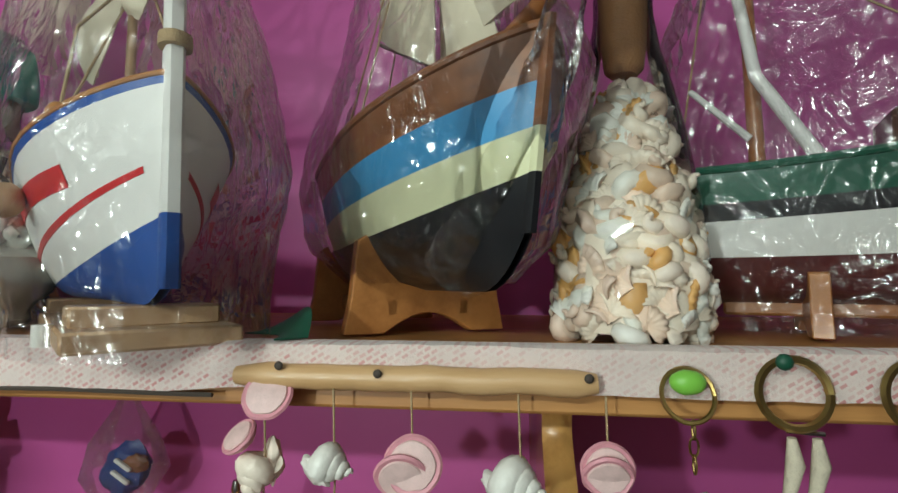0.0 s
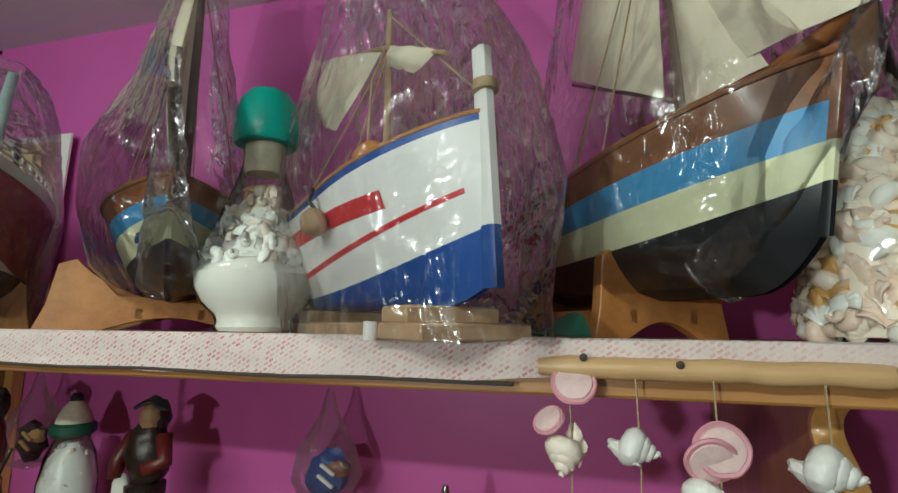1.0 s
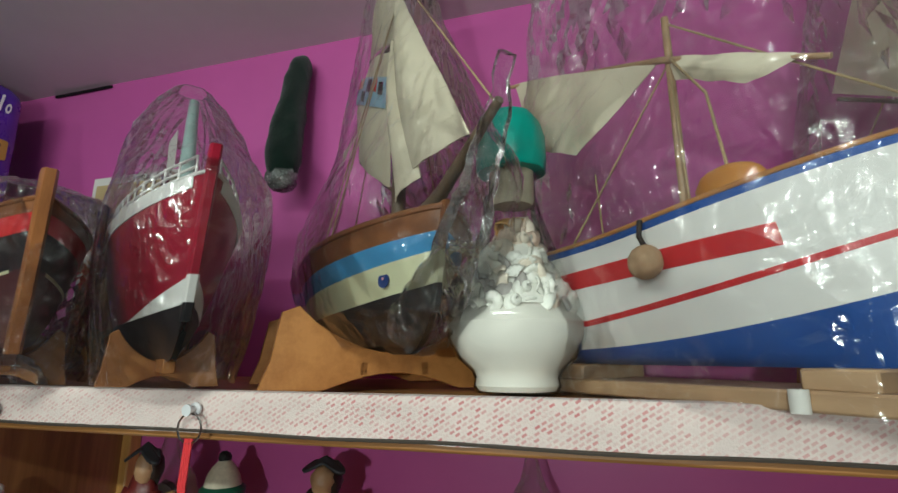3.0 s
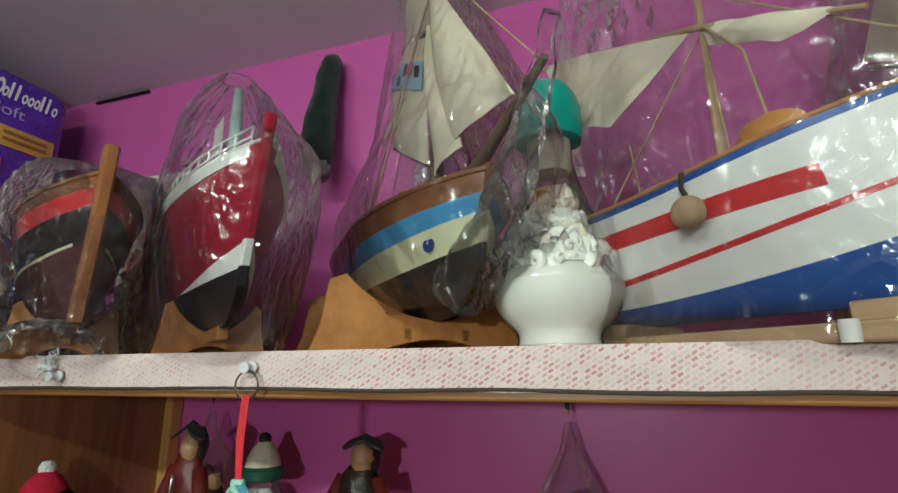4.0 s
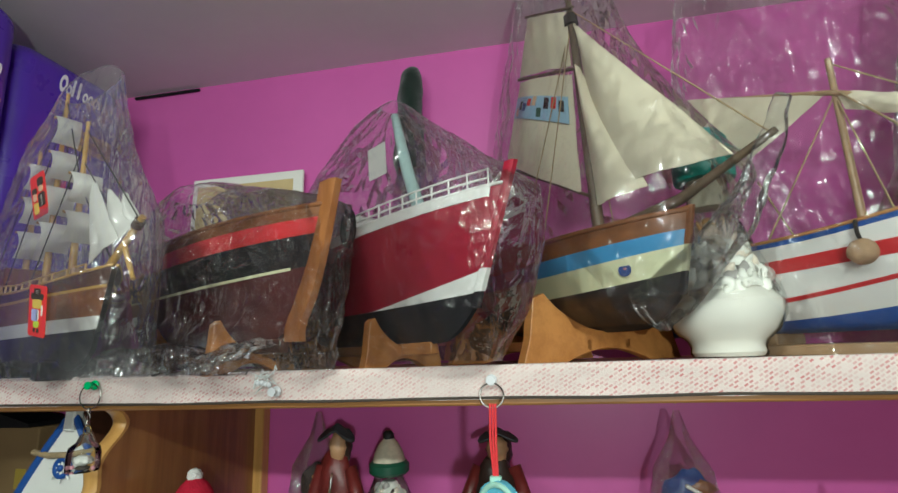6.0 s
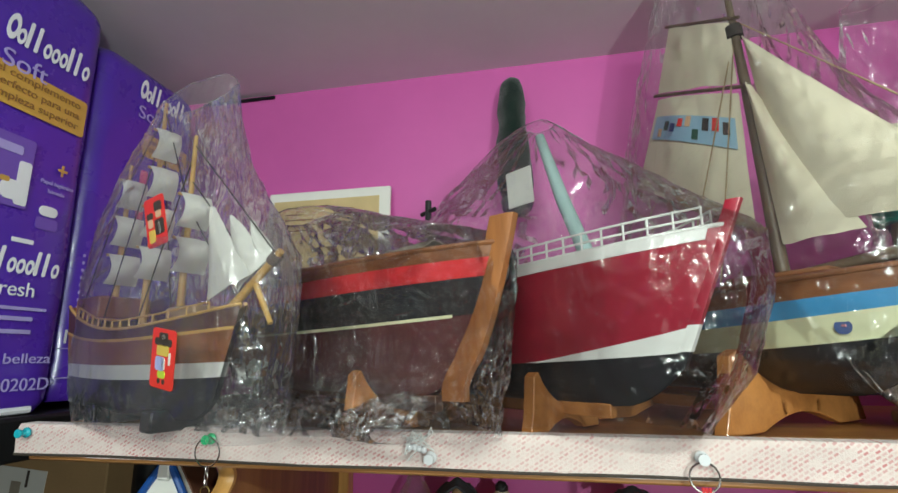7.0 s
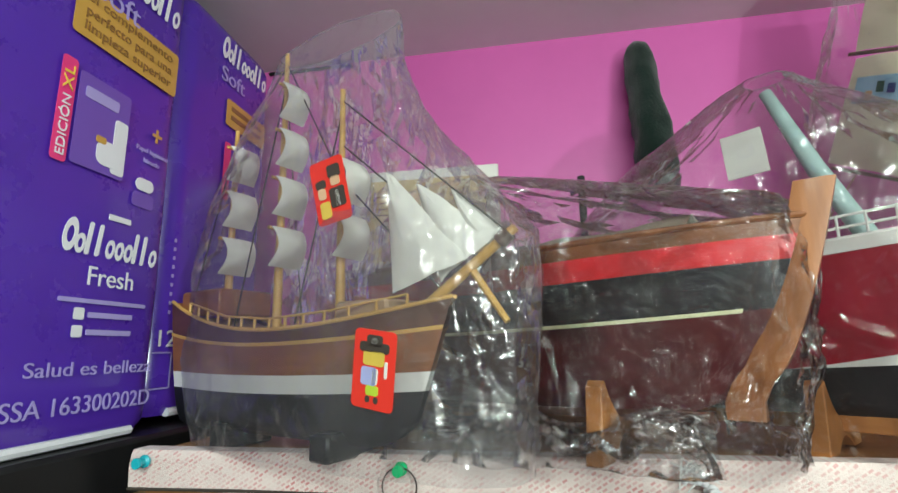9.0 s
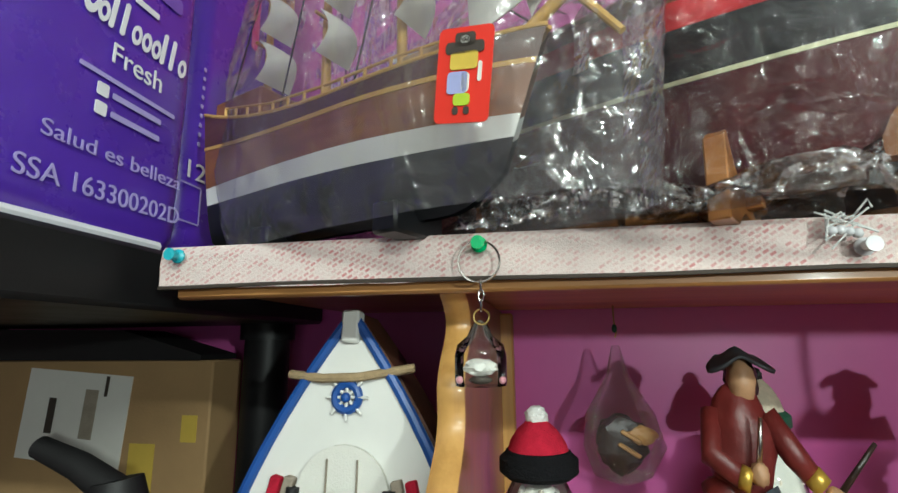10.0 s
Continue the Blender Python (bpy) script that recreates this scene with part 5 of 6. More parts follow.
sb = thing("shell_carafe", pose(0.578, 0.384, SHELF_Z + 0.001), "tall glass bottle packed with cream and orange shells", "bottle")
outer = [(0.046, 0.0), (0.0495, 0.004), (0.0505, 0.02), (0.0490, 0.05), (0.0450, 0.09), (0.0385, 0.13), (0.0310, 0.165), (0.0240, 0.19), (0.0200, 0.215), (0.0190, 0.25), (0.0210, 0.256), (0.0210, 0.266)]
part("glass", bm_lathe(outer, 48), "glass", sb, "clear conical glass bottle")
pile(sb, lambda z: float(np.interp(z, [0.0, 0.02, 0.05, 0.09, 0.13, 0.165], [0.048, 0.0500, 0.0470, 0.0395, 0.0290, 0.0180])), 0.009, 0.160, 0.0115, ["shell", "shell", "shell", "shell_w", "shell_p", "shell_p", "shell_o"], rs, (1.1, 1.6))
part("shell_core", bm_lathe([(0.043, 0.004), (0.0455, 0.02), (0.042, 0.06), (0.035, 0.09), (0.025, 0.13), (0.012, 0.165)], 24, wob=0.12), "shell", sb)
part("cork", bm_lathe([(0.009, 0.176), (0.013, 0.180), (0.0150, 0.196), (0.0178, 0.262)], 24), "dkcork", sb, "brown cork stopper")

# ---- paper packs on a black rack ----
rack = thing("black_rack", pose(-1.090, 0.380, 0), "black metal storage rack beside the shelf", "rack")
part("top_deck", bm_box((0.57, 0.47, 0.046), (0, 0, 1.5775), bevel=0.004), "metal_black", rack)
for px, py in ((0.225, 0.205), (-0.225, 0.205), (-0.225, -0.205)):
    part("post", bm_tube([(px, py, 0.0), (px, py, 1.556)], 0.027, 20), "metal_black", rack, "round black post")
    part("collar", bm_tube([(px, py, 1.535), (px, py, 1.556)], 0.033, 20), "metal_black", rack)
part("lower_deck", bm_box((0.57, 0.47, 0.03), (0, 0, 1.26), bevel=0.004), "metal_black", rack)


def pack(name, x, dy, y0, y1, z0, z1, label):
    """A plump purple pack: rounded upright corners, slightly puffed faces, gathered hem."""
    t = thing(name, pose(x, dy, 0), label, "toilet paper pack", "purple toilet paper packs")
    w, d = y1 - y0, 0.24
    bm = bmesh.new()
    nz, rings = 46, []
    r = 0.030
    for i in range(nz + 1):
        q = i / nz
        z = z0 + (z1 - z0) * q
        sh = 1 - 0.10 * max(0, (q - 0.955) / 0.045) ** 2 - 0.05 * max(0, (0.03 - q) / 0.03) ** 2
        ring = []
        for cx, cy, a0 in ((-r, y1 - r, 0), (-d + r, y1 - r, 90), (-d + r, y0 + r, 180), (-r, y0 + r, 270)):
            for k in range(9):
                a = radians(a0 + k * 11.25)
                px, py = cx + r * math.cos(a), cy + r * math.sin(a)
                bulge = 0.0012 * noise.noise((py * 16, z * 11, px * 9 + x * 30)) + 0.0009 * noise.noise((py * 60, z * 30, px * 30))
                mx, my = -d / 2, (y0 + y1) / 2
                ring.append(bm.verts.new((mx + (px - mx) * sh + bulge * math.cos(a), my + (py - my) * sh + bulge * math.sin(a), z)))
        rings.append(ring)
    for a, b in zip(rings, rings[1:]):
        n = len(a)
        for k in range(n):
            bm.faces.new((a[k], a[(k + 1) % n], b[(k + 1) % n], b[k]))
    bm.faces.new(rings[0][::-1])
    bm.faces.new(rings[-1])
    part("wrapper", bm, "purple", t, "glossy purple plastic wrapper")
    hem = [(-r - 0.004, y1 - 0.006, z0 + 0.004), (-0.004, y1 - r, z0 + 0.004), (-0.003, y0 + r, z0 + 0.003)]
    part("hem", bm_tube(hem, 0.0045, 8), "print_white", t, "white sealed hem")
    return t


def on_face(t, shape, y, z, material, name, label="", lift=0.0022, slant=0.0):
    """Lay a flat shape (drawn in x, y) on the pack's face."""
    mm = Matrix(((0, 0, 1, lift), (1, slant, 0, y), (0, 1, 0, z), (0, 0, 0, 1)))
    bmesh.ops.transform(shape, matrix=mm, verts=shape.verts)
    return part(name, shape, material, t, label, smooth=False)


def bar(w, h, r=0.001):
    r = min(r, w / 2.1, h / 2.1)
    out = []
    for cx, cz, a0 in ((w - r, h - r, 0), (r, h - r, 90), (r, r, 180), (w - r, r, 270)):
        out += [(cx + r * math.cos(radians(a0 + k * 22.5)), cz + r * math.sin(radians(a0 + k * 22.5))) for k in range(5)]
    b = bm_prism(out, 0.0005)
    bmesh.ops.transform(b, matrix=pose(0, 0, 0, -90, 0, 0) @ Matrix.Scale(1, 4), verts=b.verts)
    return b


def letters(t, words, y, z, size, material, width=None, lift=0.0024, slant=0.0, name="lettering", turn=0):
    b = bm_text(words, size)
    if width:
        xs = [v.co.x for v in b.verts]
        k = width / (max(xs) - min(xs))
        bmesh.ops.scale(b, vec=(k, 1, 1), verts=b.verts)
    if turn:
        bmesh.ops.transform(b, matrix=pose(0, 0, 0, 0, 0, turn), verts=b.verts)
    return on_face(t, b, y, z, material, name, lift=lift, slant=slant)


def logo(t, y, z, w, h):
    """Where the maker's name stands: plain white ovals and strokes of its size."""
    cell = w / 10
    for k in range(10):
        tall = k in (0, 2, 3, 7, 8)
        round_one = k not in (2, 3, 7, 8)
        ww = cell * (1.30 if k == 0 else 0.92 if round_one else 0.42)
        hh = h * (1.0 if tall else 0.60)
        yy = y + k * cell + (0 if k == 0 else cell * 0.22)
        if round_one:
            ring_b = bmesh.new()
            n = 20
            for i in range(n):
                a0, a1 = 2 * math.pi * i / n, 2 * math.pi * (i + 1) / n
                quad = [ring_b.verts.new((ww / 2 + ww / 2 * q * math.cos(a), hh / 2 + hh / 2 * q * math.sin(a), 0.0)) for a, q in ((a0, 1), (a1, 1), (a1, 0.5), (a0, 0.5))]
                ring_b.faces.new(quad)
            ext = bmesh.ops.extrude_face_region(ring_b, geom=ring_b.faces[:])
            bmesh.ops.translate(ring_b, vec=(0, 0, 0.0006), verts=[v for v in ext["geom"] if isinstance(v, bmesh.types.BMVert)])
            on_face(t, ring_b, yy, z, "print_white", "logo_stroke", slant=0.12)
        else:
            on_face(t, bar(ww, hh, 0.002), yy, z, "print_white", "logo_stroke", slant=0.12)


p1 = pack("paper_pack", -0.820, 0.024, 0.085, 0.345, 1.602, 2.118, "tall purple toilet paper pack with white and gold print")
logo(p1, 0.217, 2.006, 0.100, 0.034)
letters(p1, "Soft", 0.219, 1.975, 0.030, "print_lilac", 0.050)
on_face(p1, bar(0.119, 0.047, 0.004), 0.205, 1.932, "print_gold", "gold_panel", "gold printed panel")
for k, wd in enumerate(("el complemento", "perfecto para una", "limpieza superior")):
    letters(p1, wd, 0.214, 1.966 - 0.0135 * k, 0.0125, "print_dark", 0.100, lift=0.0032)
on_face(p1, bar(0.0135, 0.088, 0.003), 0.2015, 1.820, "print_pink", "pink_panel", "magenta printed strip")
letters(p1, "EDICIÓN", 0.2118, 1.824, 0.0105, "print_white", 0.050, lift=0.0032, turn=90)
letters(p1, "XL", 0.2120, 1.879, 0.0125, "print_yellow", 0.022, lift=0.0032, turn=90)
on_face(p1, bar(0.053, 0.080, 0.003), 0.218, 1.823, "print_mid", "product_picture", "printed picture of a small pack")
on_face(p1, bar(0.014, 0.050, 0.003), 0.256, 1.826, "print_white", "picture_patch", lift=0.003)
on_face(p1, bar(0.034, 0.010, 0.002), 0.224, 1.882, "print_lilac", "picture_patch", lift=0.003)
on_face(p1, bar(0.026, 0.022, 0.008), 0.240, 1.830, "print_white", "picture_patch", lift=0.0034)
on_face(p1, bar(0.010, 0.006, 0.002), 0.238, 1.848, "print_gold", "picture_patch", lift=0.0040)
on_face(p1, bar(0.0028, 0.014), 0.3045, 1.874, "print_gold", "plus_sign")
on_face(p1, bar(0.0120, 0.003), 0.2999, 1.8795, "print_gold", "plus_sign", lift=0.0027)
letters(p1, "Papel higiénico", 0.282, 1.860, 0.0068, "print_lilac", 0.040)
letters(p1, "húmedo", 0.292, 1.850, 0.0068, "print_lilac", 0.020)
on_face(p1, bar(0.022, 0.012, 0.0058), 0.286, 1.822, "print_white", "picture_patch")
on_face(p1, bar(0.026, 0.014, 0.004), 0.284, 1.806, "print_mid", "picture_patch", lift=0.002)
on_face(p1, bar(0.024, 0.005), 0.262, 1.786, "print_white", "logo_stroke")
logo(p1, 0.220, 1.752, 0.098, 0.028)
letters(p1, "Fresh", 0.247, 1.728, 0.0225, "print_white", 0.047)
on_face(p1, bar(0.088, 0.0035), 0.225, 1.713, "print_lilac", "print_bar")
for z in (1.7005, 1.6865):
    on_face(p1, bar(0.0095, 0.0095, 0.0015), 0.240, z - 0.001, "print_white", "print_icon")
    on_face(p1, bar(0.046, 0.0045), 0.253, z + 0.001, "print_lilac", "print_bar")
letters(p1, "Salud es belleza", 0.206, 1.656, 0.0155, "print_lilac", 0.120)
letters(p1, "SSA 163300202D", 0.193, 1.627, 0.0190, "print_lilac", 0.135)

p2 = pack("paper_pack", -0.835, 0.010, 0.362, 0.560, 1.610, 2.092, "purple toilet paper pack standing behind another")
logo(p2, 0.428, 2.040, 0.10, 0.032)
letters(p2, "Soft", 0.430, 2.010, 0.028, "print_lilac", 0.050)
on_face(p2, bar(0.09, 0.036, 0.004), 0.446, 1.955, "print_gold", "gold_panel", "gold printed panel")
for k in range(2):
    on_face(p2, bar(0.07, 0.006), 0.455, 1.965 + 0.012 * k, "print_dark", "print_bar", lift=0.003)
on_face(p2, bar(0.013, 0.075, 0.003), 0.448, 1.858, "print_pink", "pink_panel", "magenta printed strip")
letters(p2, "12", 0.362, 1.679, 0.024, "print_white", 0.024, lift=0.001)
for yy, zz, ww, hh in ((0.361, 1.672, 0.027, 0.0015), (0.3875, 1.638, 0.0015, 0.034), (0.361, 1.637, 0.027, 0.0015)):
    on_face(p2, bar(ww, hh, 0.0005), yy, zz, "print_lilac", "print_frame", lift=0.001)
for k in range(9):
    on_face(p2, bar(0.0035, 0.004), 0.3775, 1.712 + 0.0095 * k, "print_lilac", "print_bar", lift=0.001)

# ---- on the wall ----
pic = thing("poster", pose(-0.6145, 0.622, SHELF_Z + 0.002, -1.5, 0, 0) @ Matrix.Diagonal((1, 1, 0.95, 1)), "white framed tan print leaning on the pink wall", "picture")
part("frame", bm_box((0.222, 0.006, 0.362), (0, 0, 0.181), bevel=0.0015), "paper", pic, "white border board")
part("print", bm_box((0.192, 0.002, 0.328), (-0.004, -0.0035, 0.181), bevel=0.0004), "parchment", pic, "tan parchment print")
for k, w2 in enumerate((0.030, 0.052, 0.058, 0.040)):
    part("print_bar", bm_box((w2, 0.001, 0.0022), (-0.094 + w2 / 2 + 0.018, -0.005, 0.318 - 0.010 * k)), "sepia", pic)
hm = bm_tube([(0.055, -0.0052, 0.312), (0.060, -0.0052, 0.285), (0.066, -0.0052, 0.255), (0.048, -0.0052, 0.232)], [0.001, 0.0013, 0.0016, 0.002], 6)
part("drawn_tool", hm, "sepia", pic)
part("drawn_tool", bm_box((0.026, 0.001, 0.013), (0.052, -0.005, 0.316), rot=(0, 20, 0), bevel=0.0004), "sepia", pic)
part("drawn_tool", bm_blob((0.020, 0.0006, 0.011), (0.004, -0.0048, 0.222), 0.4, 2, 3), "sepia", pic)
part("drawn_tool", bm_blob((0.009, 0.0006, 0.018), (0.016, -0.0050, 0.236), 0.4, 2, 6), "sepia", pic)
part("drawn_tool", bm_blob((0.010, 0.0006, 0.006), (0.040, -0.0048, 0.220), 0.3, 2, 9), "sepia", pic)

sk = thing("hanging_sock", pose(-0.299, 0.618, 1.885), "black green knitted sleeve hung on the pink wall", "knitted sleeve")
pts = [(0.006, -0.036, -0.004), (0.006, -0.034, 0.035), (0.004, -0.026, 0.085), (0.003, -0.016, 0.14), (0.002, -0.004, 0.190), (0.004, 0.004, 0.218)]
bm = bm_tube([Vector(pts[0])] + [Vector(pts[k // 4]).lerp(Vector(pts[min(k // 4 + 1, 5)]), k % 4 / 4) for k in range(1, 21)], [0.020, 0.0235, 0.025, 0.026, 0.026, 0.026, 0.025, 0.025, 0.024, 0.023, 0.0225, 0.022, 0.0215, 0.021, 0.021, 0.0205, 0.020, 0.0195, 0.018, 0.015, 0.009], 26)
for v in bm.verts:
    v.co += Vector((noise.noise(v.co * 45), noise.noise(v.co * 45 + Vector((5, 0, 0))), 0.6 * noise.noise(v.co * 70))) * 0.0045
part("sleeve", bm, "sock", sk)
part("glitter_base", bm_blob((0.023, 0.022, 0.021), (0.008, -0.038, -0.006), 0.22, 6, 2), "glitter", sk, "silver glitter end")
part("nail", bm_tube([(0.0, 0.0, 0.212), (0.0, 0.0299, 0.214)], 0.0015, 8), "steel", sk)

# ---- lower shelf and what stands on it ----
lower = thing("lower_shelf", pose(0.32, 0.46, 1.29), "lower wooden board shelf below the boats", "shelf")
part("board", bm_box((2.27, 0.27, 0.02), (0, 0, 0), bevel=0.002), "board", lower)
LOW = 1.3005


def statue(name, m, pieces, label, category):
    """One plain figure mesh out of several coloured lumps."""
    bm, mats, start = bmesh.new(), [], 0
    for shape, mt in pieces:
        if mt not in mats:
            mats.append(mt)
        idx = mats.index(mt)
        join(bm, shape)
        bm.faces.ensure_lookup_table()
        for f in bm.faces[start:]:
            f.material_index = idx
        start = len(bm.faces)
    me = bpy.data.meshes.new(name)
    bm.to_mesh(me)
    bm.free()
    me.polygons.foreach_set("use_smooth", [True] * len(me.polygons))
    for mt in mats:
        me.materials.append(M[mt])
    ob = new(name, me)
    ob.matrix_basis = m
    return tagged(ob, label, category)


def tricorn(c, r, h):
    def fn(u, v):
        a = 2 * math.pi * u
        k = r * v * (1 + 0.28 * math.cos(3 * a + 1.2) * v)
        return (c[0] + k * math.cos(a) * 1.25, c[1] + k * math.sin(a) * 0.8, c[2] + h * (1 - v * 1.15) + 0.35 * h * v * v * (1 - math.cos(3 * a + 1.2)))
    return bm_sheet(fn, 36, 6, 0.003)


statue("pirate_statue", pose(-0.364, 0.472, LOW, 0, 0, -8) @ Matrix.Diagonal((0.80, 0.80, 1.03, 1)), [
    (bm_lathe([(0.045, 0), (0.045, 0.012), (0.03, 0.02)], 24), "darkfig"),
    (bm_tube([(-0.012, 0, 0.015), (-0.014, 0, 0.06), (-0.010, 0, 0.10)], [0.013, 0.014, 0.017], 14), "greyblue"),
    (bm_tube([(0.03, -0.01, 0.015), (0.026, -0.02, 0.07), (0.008, -0.01, 0.105)], [0.013, 0.015, 0.017], 14), "greyblue"),
    (bm_blob((0.031, 0.023, 0.048), (-0.004, 0, 0.138), 0.18, 2.5, 1), "coat"),
    (bm_blob((0.034, 0.024, 0.030), (-0.012, 0.004, 0.090), 0.2, 2.5, 4), "coat"),
    (bm_tube([(-0.028, 0, 0.165), (-0.034, -0.016, 0.132), (-0.010, -0.030, 0.120)], [0.011, 0.011, 0.009], 12), "coat"),
    (bm_tube([(0.022, 0, 0.163), (0.040, -0.010, 0.136), (0.052, -0.014, 0.122)], [0.011, 0.011, 0.009], 12), "coat"),
    (bm_tube([(0.052, -0.014, 0.123), (0.060, -0.016, 0.114)], [0.0095, 0.0095], 12), "gold"),
    (bm_tube([(-0.012, -0.029, 0.121), (-0.003, -0.032, 0.118)], [0.0095, 0.0095], 12), "gold"),
    (bm_blob((0.008, 0.008, 0.008), (0.068, -0.018, 0.108), 0.2, 3, 2), "skin"),
    (bm_blob((0.008, 0.008, 0.009), (0.004, -0.033, 0.124), 0.2, 3, 3), "skin"),
    (bm_prism([(-0.010, 0.178), (0.008, 0.178), (-0.001, 0.138)], 0.012), "paper"),
    (bm_blob((0.0135, 0.014, 0.018), (0.002, -0.004, 0.190), 0.15, 3, 5), "skin"),
    (bm_blob((0.016, 0.014, 0.020), (0.004, 0.006, 0.190), 0.2, 3, 6), "darkfig"),
    (tricorn((0.0, -0.003, 0.200), 0.022, 0.018), "hatfelt"),
    (bm_tube([(0.004, -0.034, 0.128), (0.010, -0.034, 0.165)], [0.003, 0.002], 8), "steel"),
    (bm_tube([(0.07, -0.018, 0.108), (0.105, -0.02, 0.148)], [0.003, 0.002], 8), "darkfig"),
], "painted pirate statue in maroon coat and black hat", "statue")

statue("sailor_statue", pose(-0.170, 0.532, LOW), [
    (bm_lathe([(0.04, 0), (0.04, 0.014), (0.028, 0.022)], 24), "darkfig"),
    (bm_tube([(0, 0, 0.015), (0, 0, 0.10)], [0.022, 0.024], 16), "darkfig"),
    (bm_blob((0.028, 0.022, 0.042), (0, 0, 0.135), 0.25, 2.5, 8), "darkfig"),
    (bm_tube([(-0.022, 0, 0.16), (-0.036, -0.01, 0.128), (-0.030, -0.02, 0.108)], [0.010, 0.010, 0.008], 12), "coat"),
    (bm_tube([(0.022, 0, 0.16), (0.034, -0.008, 0.130), (0.016, -0.024, 0.122)], [0.010, 0.010, 0.008], 12), "coat"),
    (bm_blob((0.012, 0.009, 0.024), (-0.026, -0.012, 0.090), 0.1, 3, 2), "paper"),
    (bm_blob((0.014, 0.014, 0.017), (0.002, -0.003, 0.182), 0.2, 3, 5), "skin"),
    (bm_blob((0.017, 0.014, 0.020), (0.004, 0.006, 0.180), 0.3, 3, 6), "darkfig"),
    (tricorn((0.003, 0, 0.194), 0.018, 0.015), "hatfelt"),
], "dark painted sailor statue with flat black hat", "statue")


def hat_bottle(x, y, top, m1, m2, brim, pom, label, s=1.0):
    t = thing("hat_bottle", pose(x, y, LOW), label, "bottle")
    h = top - LOW
    part("glass", bm_lathe([(0.030, 0), (0.034, 0.006), (0.036, h * 0.4), (0.030, h * 0.58), (0.017, h * 0.72), (0.015, h * 0.80)], 28), "glass", t)
    fill = part("shell_core", bm_lathe([(0.028, 0.004), (0.032, 0.01), (0.034, h * 0.4), (0.026, h * 0.56), (0.01, h * 0.66)], 24, wob=0.15), "shell_w", t, "shells inside the glass")
    r2 = random.Random(int(x * -1000))
    pile(t, lambda z: float(np.interp(z, [0, h * 0.4, h * 0.6], [0.034, 0.035, 0.020])), h * 0.34, h * 0.62, 0.013, ["shell_w", "shell", "shell_g"], r2, (0.7, 1.0))
    z0 = h * 0.74
    bands = 4 if m1 != m2 else 1
    prof = [(0.026 * s, z0), (0.025 * s, z0 + h * 0.05), (0.022 * s, z0 + h * 0.10), (0.016 * s, z0 + h * 0.15), (0.008 * s, z0 + h * 0.19)]
    hat = part("knit_hat", bm_lathe(prof, 28, wob=0.06), m1, t, "knitted bobble hat")
    part("hat_brim", bm_lathe([(0.026 * s, z0 - 0.008), (0.031 * s, z0 - 0.004), (0.031 * s, z0 + 0.006), (0.026 * s, z0 + 0.010)], 28, wob=0.05), brim, hat)
    if bands > 1:
        part("hat_stripe", bm_lathe([(0.0262 * s, z0 + h * 0.030), (0.0270 * s, z0 + h * 0.034), (0.0258 * s, z0 + h * 0.064), (0.0245 * s, z0 + h * 0.068)], 28, wob=0.05), m2, hat)
    part("pompom", bm_blob((0.009 * s, 0.009 * s, 0.009 * s), (0, 0, h * 0.945), 0.25, 5, 1), pom, hat)
    return t


hat_bottle(-0.323, 0.552, 1.507, "cork", "cork", "forest", "rubber", "glass shell bottle wearing cream and green hat", 0.9)
hat_bottle(-0.532, 0.425, 1.480, "knit_red", "knit_black", "knit_black", "fluff", "glass shell bottle wearing red and black striped hat", 1.0)

cone = thing("pointed_bottle", pose(0.236, 0.505, LOW), "slim dark pointed glass bottle on the lower shelf", "bottle")
part("body", bm_lathe([(0.022, 0), (0.024, 0.01), (0.022, 0.06), (0.010, 0.11), (0.004, 0.13)], 24), "glitter", cone)
part("tip", bm_lathe([(0.004, 0.128), (0.005, 0.132), (0.003, 0.140)], 16), "steel", cone)

# boat-shaped plaque standing on its stern
pl = thing("boat_plaque", pose(-0.674, 0.402, LOW, -4, 0, 0), "white boat-shaped plaque with blue edges and rope", "wall ornament")


def plaque_outline(w, top, n=12):
    out = [(-w, 0.0)]
    for k in range(n + 1):
        q = k / n
        out.append((-w * (1 - q ** 1.7) - 0.004 * (1 - q), top * (0.06 + 0.94 * q)))
    return out + [(-x, z) for x, z in out[::-1][1:]]


part("dark_side", bm_prism(plaque_outline(0.108, 0.253), 0.052), "dkbrown", pl, "dark brown hull side", smooth=False)
b = bm_prism(plaque_outline(0.105, 0.250), 0.012)
bmesh.ops.translate(b, vec=(0, -0.031, 0), verts=b.verts)
part("front", b, "white", pl, smooth=False)
for sg in (-1, 1):
    o = [(sg * x, -0.038, z) for x, z in plaque_outline(0.102, 0.250)[2:14]]
    part("edge_stripe", bm_tube(o, 0.0042, 8), "blue", pl, "blue painted edge")
    part("side_bar", bm_box((0.008, 0.008, 0.10), (sg * 0.064, -0.040, 0.080), rot=(0, sg * -14, 0), bevel=0.001), "knit_red", pl)
    part("side_bar", bm_box((0.008, 0.008, 0.10), (sg * 0.053, -0.040, 0.080), rot=(0, sg * -14, 0), bevel=0.001), "canvas", pl)
    part("black_peg", bm_tube([(sg * 0.040, -0.044, 0.05), (sg * 0.037, -0.044, 0.122)], 0.005, 10), "rubber", pl)
part("bow_tip", bm_box((0.015, 0.014, 0.026), (0, -0.036, 0.240), bevel=0.002), "white", pl)
